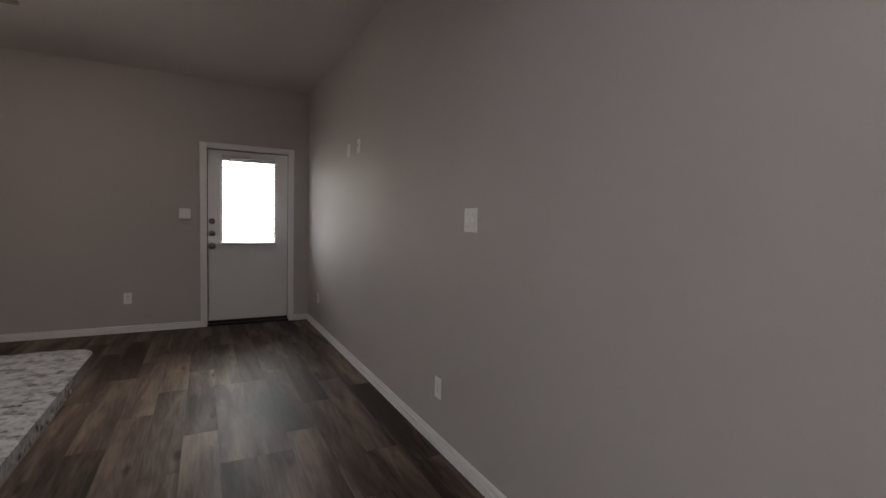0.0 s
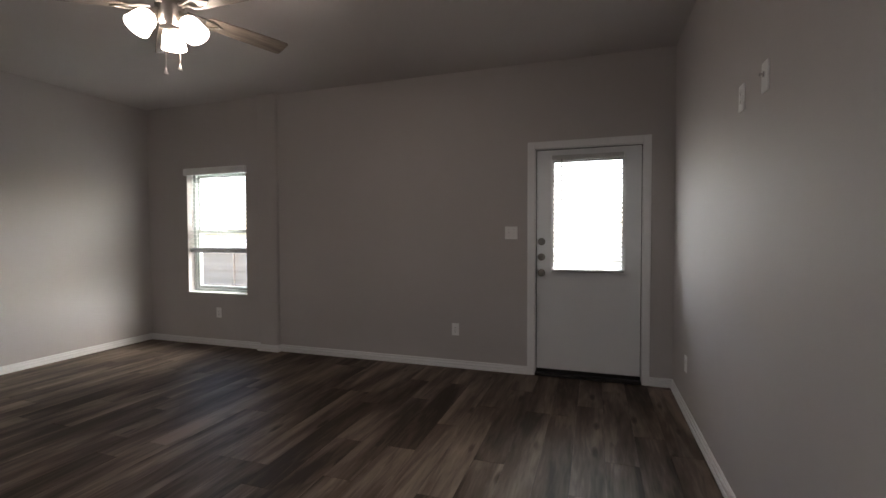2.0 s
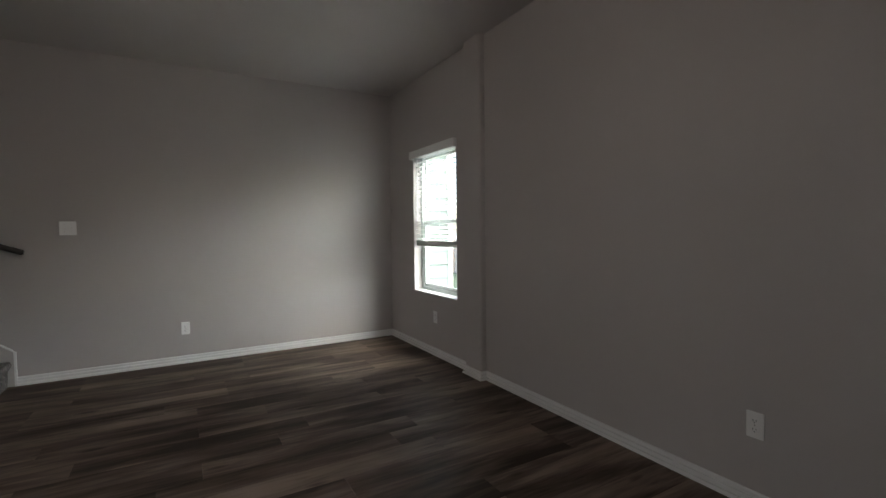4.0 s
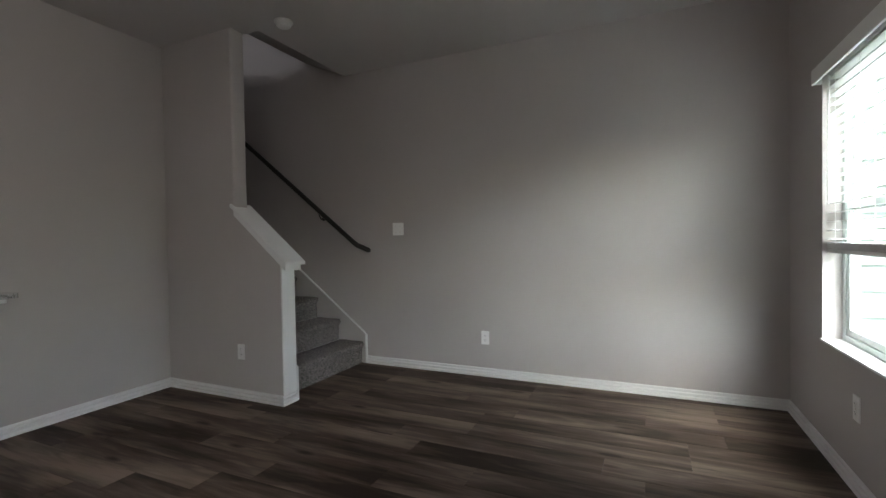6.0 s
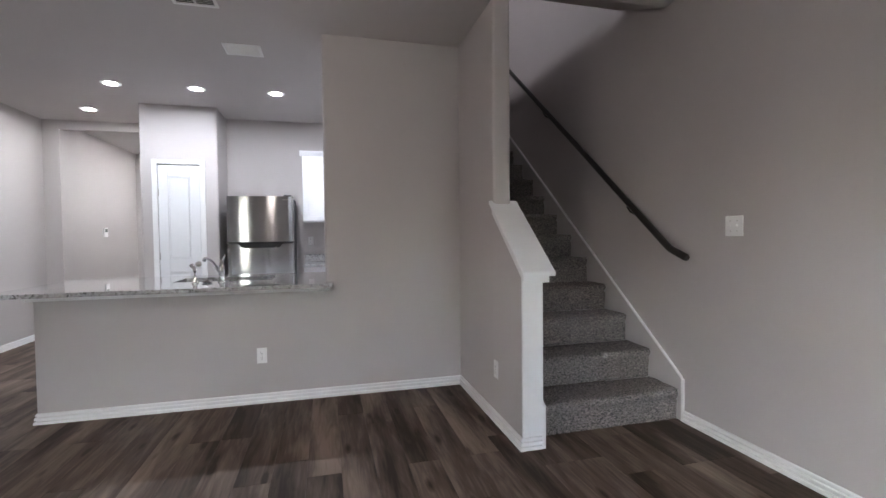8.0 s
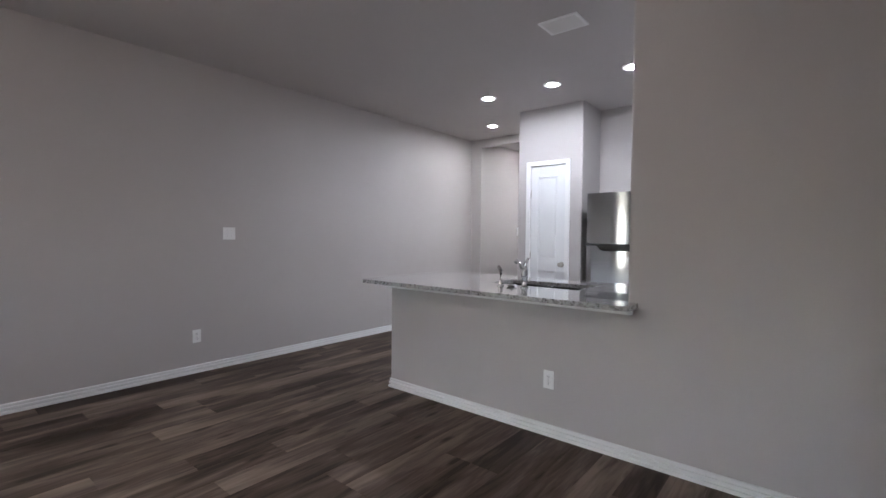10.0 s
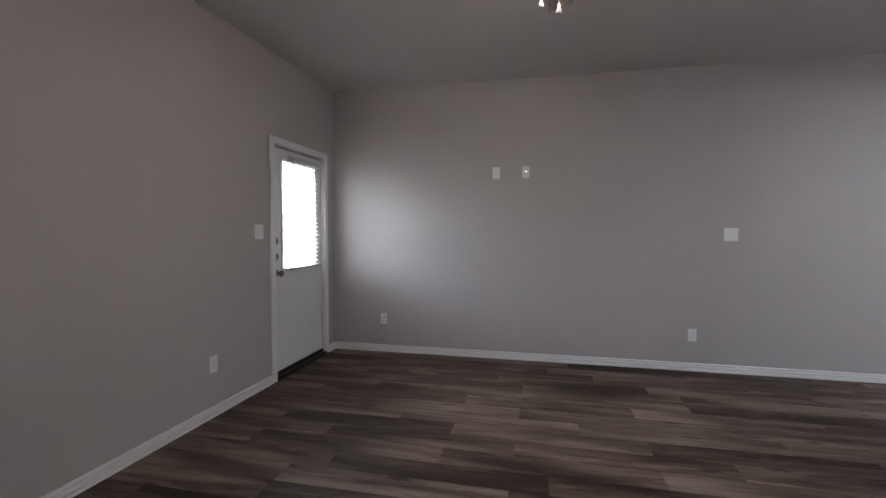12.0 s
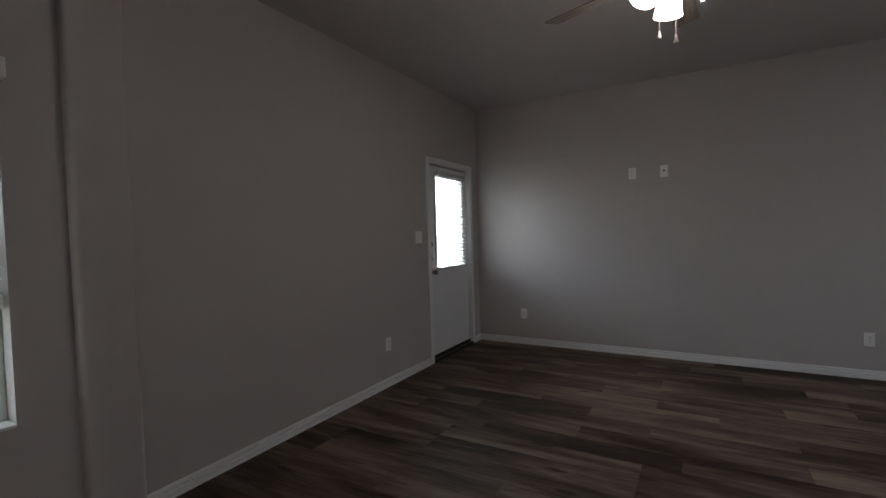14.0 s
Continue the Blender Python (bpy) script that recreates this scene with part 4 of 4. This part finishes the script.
def upper_cabinet(label, x0, x1, yb, yf, out):
    c = thing("wall_cabinet", label, "kitchen cabinet", "wall cabinets")
    z0, z1 = 1.464, 2.325
    part("body", block(x0, x1, yb, yf, z0, z1), CABINET, c)
    part("door", shaker(bmesh.new(), x0 + 0.012, x1 - 0.012, yf + 0.001 * out, z0 + 0.012, z1 - 0.03, out), CABINET, c)
    d = yf
    outline = [(d - 0.02 * out, z1 - 0.004), (d + 0.012 * out, z1 - 0.004), (d + 0.045 * out, z1 + 0.045), (d + 0.045 * out, z1 + 0.056), (d - 0.02 * out, z1 + 0.056)]
    part("crown_moulding", prism(bmesh.new(), outline, "x", x0 - (0.03 if out < 0 else 0.0), x1 + 0.03 * (x1 > -3.4 or out < 0)), CABINET, c, "flared crown moulding")


for x0, x1 in ((-3.695, -3.275), (-4.195, -3.697), (-4.645, -4.197)):
    upper_cabinet("white shaker wall cabinet with crown moulding on the kitchen back wall", x0, x1, KBACK, -1.09, 1)
upper_cabinet("white wall cabinet on the kitchen side of the partition", -4.55, -3.60, 1.333, 1.02, -1)
low = thing("base_cabinet", "white base cabinet beside the refrigerator", "kitchen cabinet")
part("body", block(-3.965, -3.285, KBACK, -0.82, 0.10, 0.885), CABINET, low)
part("toe_kick", block(-3.965, -3.285, KBACK, -0.88, FLOOR, 0.10), CABINET, low)
part("drawer_front", block(-3.95, -3.30, -0.819, -0.80, 0.72, 0.87, 0.003), CABINET, low)
part("door", shaker(bmesh.new(), -3.62, -3.30, -0.819, 0.12, 0.70, 1), CABINET, low)
part("door", shaker(bmesh.new(), -3.95, -3.63, -0.819, 0.12, 0.70, 1), CABINET, low)
ctop = thing("back_counter", "speckled grey granite counter with a low backsplash", "countertop")
part("slab_top", block(-3.975, -3.275, KBACK + 0.001, -0.78, 0.886, 0.916, 0.003), GRANITE, ctop)
part("backsplash", block(-3.975, -3.275, KBACK + 0.001, KBACK + 0.022, 0.916, 1.02, 0.002), GRANITE, ctop)
stove = thing("kitchen_range", "black kitchen range with a flat cooktop", "range")
part("body", block(-4.635, -3.99, KBACK + 0.02, -0.80, FLOOR, 0.90, 0.004), BLACK, stove)
part("cooktop", block(-4.64, -3.985, KBACK + 0.01, -0.775, 0.90, 0.925, 0.004), BLACK, stove)
part("control_panel", block(-4.635, -3.99, KBACK + 0.005, KBACK + 0.07, 0.925, 1.06, 0.006), BLACK, stove)
part("oven_door", block(-4.615, -4.01, -0.80, -0.775, 0.20, 0.76, 0.006), STEEL, stove)
part("oven_handle", tube(bmesh.new(), [(-4.57, -0.74, 0.72), (-4.05, -0.74, 0.72)], 0.011, 12), STEEL, stove, "", True)
for k in range(4):
    part("knob", lathe(bmesh.new(), [(0.02, 0), (0.018, 0.022), (0.0, 0.024)], 16, Matrix.Translation((-4.54 + 0.15 * k, -0.80, 0.85)) @ Matrix.Rotation(radians(-90), 4, "X")), STEEL, stove, "", True)


# ---- pantry and hall doors ----
def panel_door(name, label, x0, x1, y, z1, knob_x, casing_w=0.06):
    d = tagged(thing(name, label, "door"), kind="structure")
    z0 = FLOOR + 0.012
    part("slab", block(x0, x1, y - 0.04, y - 0.0115, z0, z1), DOOR, d)
    w = x1 - x0
    st = min(0.115, w * 0.235)
    bm = bmesh.new()
    rails = [(z0, 0.235), (0.86, 1.02), (z1 - 0.14, z1)]
    for a, b in ((x0, x0 + st), (x1 - st, x1)):
        box(bm, a, b, y - 0.012, y, z0, z1, 0.003)
    for a, b in rails:
        box(bm, x0 + st, x1 - st, y - 0.012, y, a, b, 0.003)
    part("stiles_and_rails", bm, DOOR, d)
    for a, b in ((0.235, 0.86), (1.02, z1 - 0.14)):
        m = 0.014
        part("raised_panel", block(x0 + st + m, x1 - st - m, y - 0.0115, y - 0.003, a + m, b - m, 0.0082, 1), DOOR, d)
    part("door_knob", lathe(bmesh.new(), [(0.032, 0.0), (0.032, 0.006), (0.012, 0.012), (0.011, 0.03), (0.022, 0.04), (0.028, 0.05), (0.024, 0.064), (0.0, 0.07)], 22, Matrix.Translation((knob_x, y, 0.95)) @ Matrix.Rotation(radians(-90), 4, "X")), NICKEL, d, "brushed nickel", True)
    hx = x1 - 0.004 if knob_x < (x0 + x1) / 2 else x0 + 0.004
    for hz in (0.25, 1.05, 1.80):
        part("hinge", tube(bmesh.new(), [(hx, y + 0.006, hz - 0.045), (hx, y + 0.006, hz + 0.045)], 0.006, 8), NICKEL, d)
    bm = bmesh.new()
    for a in ((x0 - casing_w, x0 - 0.003, FLOOR, z1 + casing_w), (x1 + 0.003, x1 + casing_w, FLOOR, z1 + casing_w), (x0 - 0.003, x1 + 0.003, z1 + 0.004, z1 + casing_w)):
        box(bm, a[0], a[1], y - 0.002, y + 0.016, a[2], a[3], 0.004, 2)
    part("casing", bm, TRIM, d, "white door casing")


panel_door("door_2", "closed narrow white two-panel pantry door", -2.108, -1.660, PY + 0.001, 2.13, -2.074)
panel_door("door_3", "closed white two-panel door at the end of the hall", -1.22, -0.46, -4.499, 2.04, -1.16)
th = thing("thermostat", "small white thermostat with a grey screen", "thermostat", "", pose(-0.15, -3.2, 1.365, 0, 0, -90))
part("case", block(-0.06, 0.06, -0.028, 0, -0.075, 0.075, 0.006, 2), PLASTIC, th)
part("screen", block(-0.04, 0.04, -0.0295, -0.0275, 0.0, 0.055), material("lcd", (0.25, 0.28, 0.25), 0.2, bump=0), th, "grey screen")

# ---- outdoors ----
bm = bmesh.new()
ys = [-40, 6.2, 8, 11, 14, 17, 30, 400]
zs = [-0.22, -0.22, -0.28, -0.55, -0.85, -1.07, -1.2, -1.2]
xs = [-400, -40, -20, -8, 0, 8, 20, 40, 400]
grid = [[bm.verts.new((x, y, z)) for x in xs] for y, z in zip(ys, zs)]
for a, b in zip(grid, grid[1:]):
    for k in range(len(xs) - 1):
        bm.faces.new((a[k], a[k + 1], b[k + 1], b[k]))
ground = structure("ground", bm, GRASS, "sloping lawn, coloured pale beyond the fence to pass for sky glare")
ground.data.materials.append(GLARE_GROUND)
# beyond the fence the pale colour stands in for glare
for poly in ground.data.polygons:
    poly.material_index = 1 if poly.center.y > 17 else 0
fence = thing("wooden_fence", "tall cedar picket fence across the back of the yard", "fence")
bm = block(-0.0712, 0.0712, 0.0, 0.018, 0.0, 1.83, 0.0025)
picket_me = mesh_of("board", bm, CEDAR)
x = -22.0
while x < 15:
    ob = new("board", picket_me)
    ob.parent, ob.matrix_basis = fence, pose(x, 16.6, -1.06 + random.uniform(-0.012, 0.012), 0, 0, random.uniform(-0.4, 0.4))
    x += 0.143
post_me = mesh_of("fence_post", block(-0.045, 0.045, -0.09, 0.0, -0.05, 1.80), CEDAR)
rail_me = mesh_of("fence_rail", block(-1.2, 1.2, -0.038, -0.001, -0.045, 0.045), CEDAR)
for k in range(16):
    px = -21.8 + 2.4 * k
    ob = new("fence_post", post_me)
    ob.parent, ob.matrix_basis = fence, pose(px, 16.598, -1.06)
    for h in (0.3, 0.95, 1.6):
        ob = new("fence_rail", rail_me)
        ob.parent, ob.matrix_basis = fence, pose(px + 1.2, 16.599, -1.06 + h)
wing = thing("house_wing", "projecting house wing in pale lap siding", "house")
part("wall", block(-9.0, -6.07, 6.15, 6.93, -0.3, 5.8), SIDING, wing)
lap = prism(bmesh.new(), [(0.0, 0.0), (0.022, 0.0), (0.006, 0.175), (0.0, 0.175)], "y", 0.0, 0.74)
lap_me = mesh_of("siding_board", lap, SIDING)
for k in range(34):
    ob = new("siding_board", lap_me)
    ob.parent, ob.matrix_basis = wing, pose(-6.07, 6.16, -0.25 + 0.175 * k)
part("corner_trim", block(-6.075, -6.04, 6.90, 6.96, -0.3, 5.8), TRIM, wing, "white corner board")

# ---- floor boards ----
floor = structure("floor", block(-6.0, 0.1, -4.6, 6.1, -0.15, FLOOR - 0.006), UNDERLAY, "grey-brown vinyl plank floor")
PW, PL = 0.18, 1.22
lengths = {}


def plank_bm(bm, x, y0, y1):
    g, c = 0.0004, 0.0008
    q = []
    for inset, z in ((0.0, -0.006), (0.0, -c), (c, 0.0)):
        q.append([bm.verts.new(p) for p in ((x - PW / 2 + g + inset, y0 + g + inset, z), (x + PW / 2 - g - inset, y0 + g + inset, z), (x + PW / 2 - g - inset, y1 - g - inset, z), (x - PW / 2 + g + inset, y1 - g - inset, z))])
    for a, b in zip(q, q[1:]):
        for k in range(4):
            j = (k + 1) % 4
            bm.faces.new((a[k], a[j], b[j], b[k]))
    bm.faces.new(q[2])
    return bm


rng = random.Random(7)
rest = bmesh.new()
x = -0.02 - PW / 2
while x > -6.0:
    y = -4.55 - rng.choice((0.1, 0.3, 0.5, 0.7, 0.9, 1.1))
    while y < 6.08:
        y0, y1 = max(y, -4.55), min(y + PL, 6.08)
        if y1 - y0 > 0.06:
            if y1 > -0.5:
                key = round((y1 - y0) * 100)
                if key not in lengths:
                    lengths[key] = mesh_of("plank", plank_bm(bmesh.new(), 0.0, -(y1 - y0) / 2, (y1 - y0) / 2), PLANK)
                ob = new("plank", lengths[key])
                ob.parent = floor
                ob.matrix_basis = pose(x, (y0 + y1) / 2, FLOOR)
            else:
                plank_bm(rest, x, y0, y1)
        y += PL
    x -= PW
far_floor = part("plank_field", rest, PLANK, floor)
far_floor.matrix_basis = pose(0, 0, FLOOR)
tagged(far_floor, "grey-brown vinyl planks of the kitchen and hall", kind="stuff")
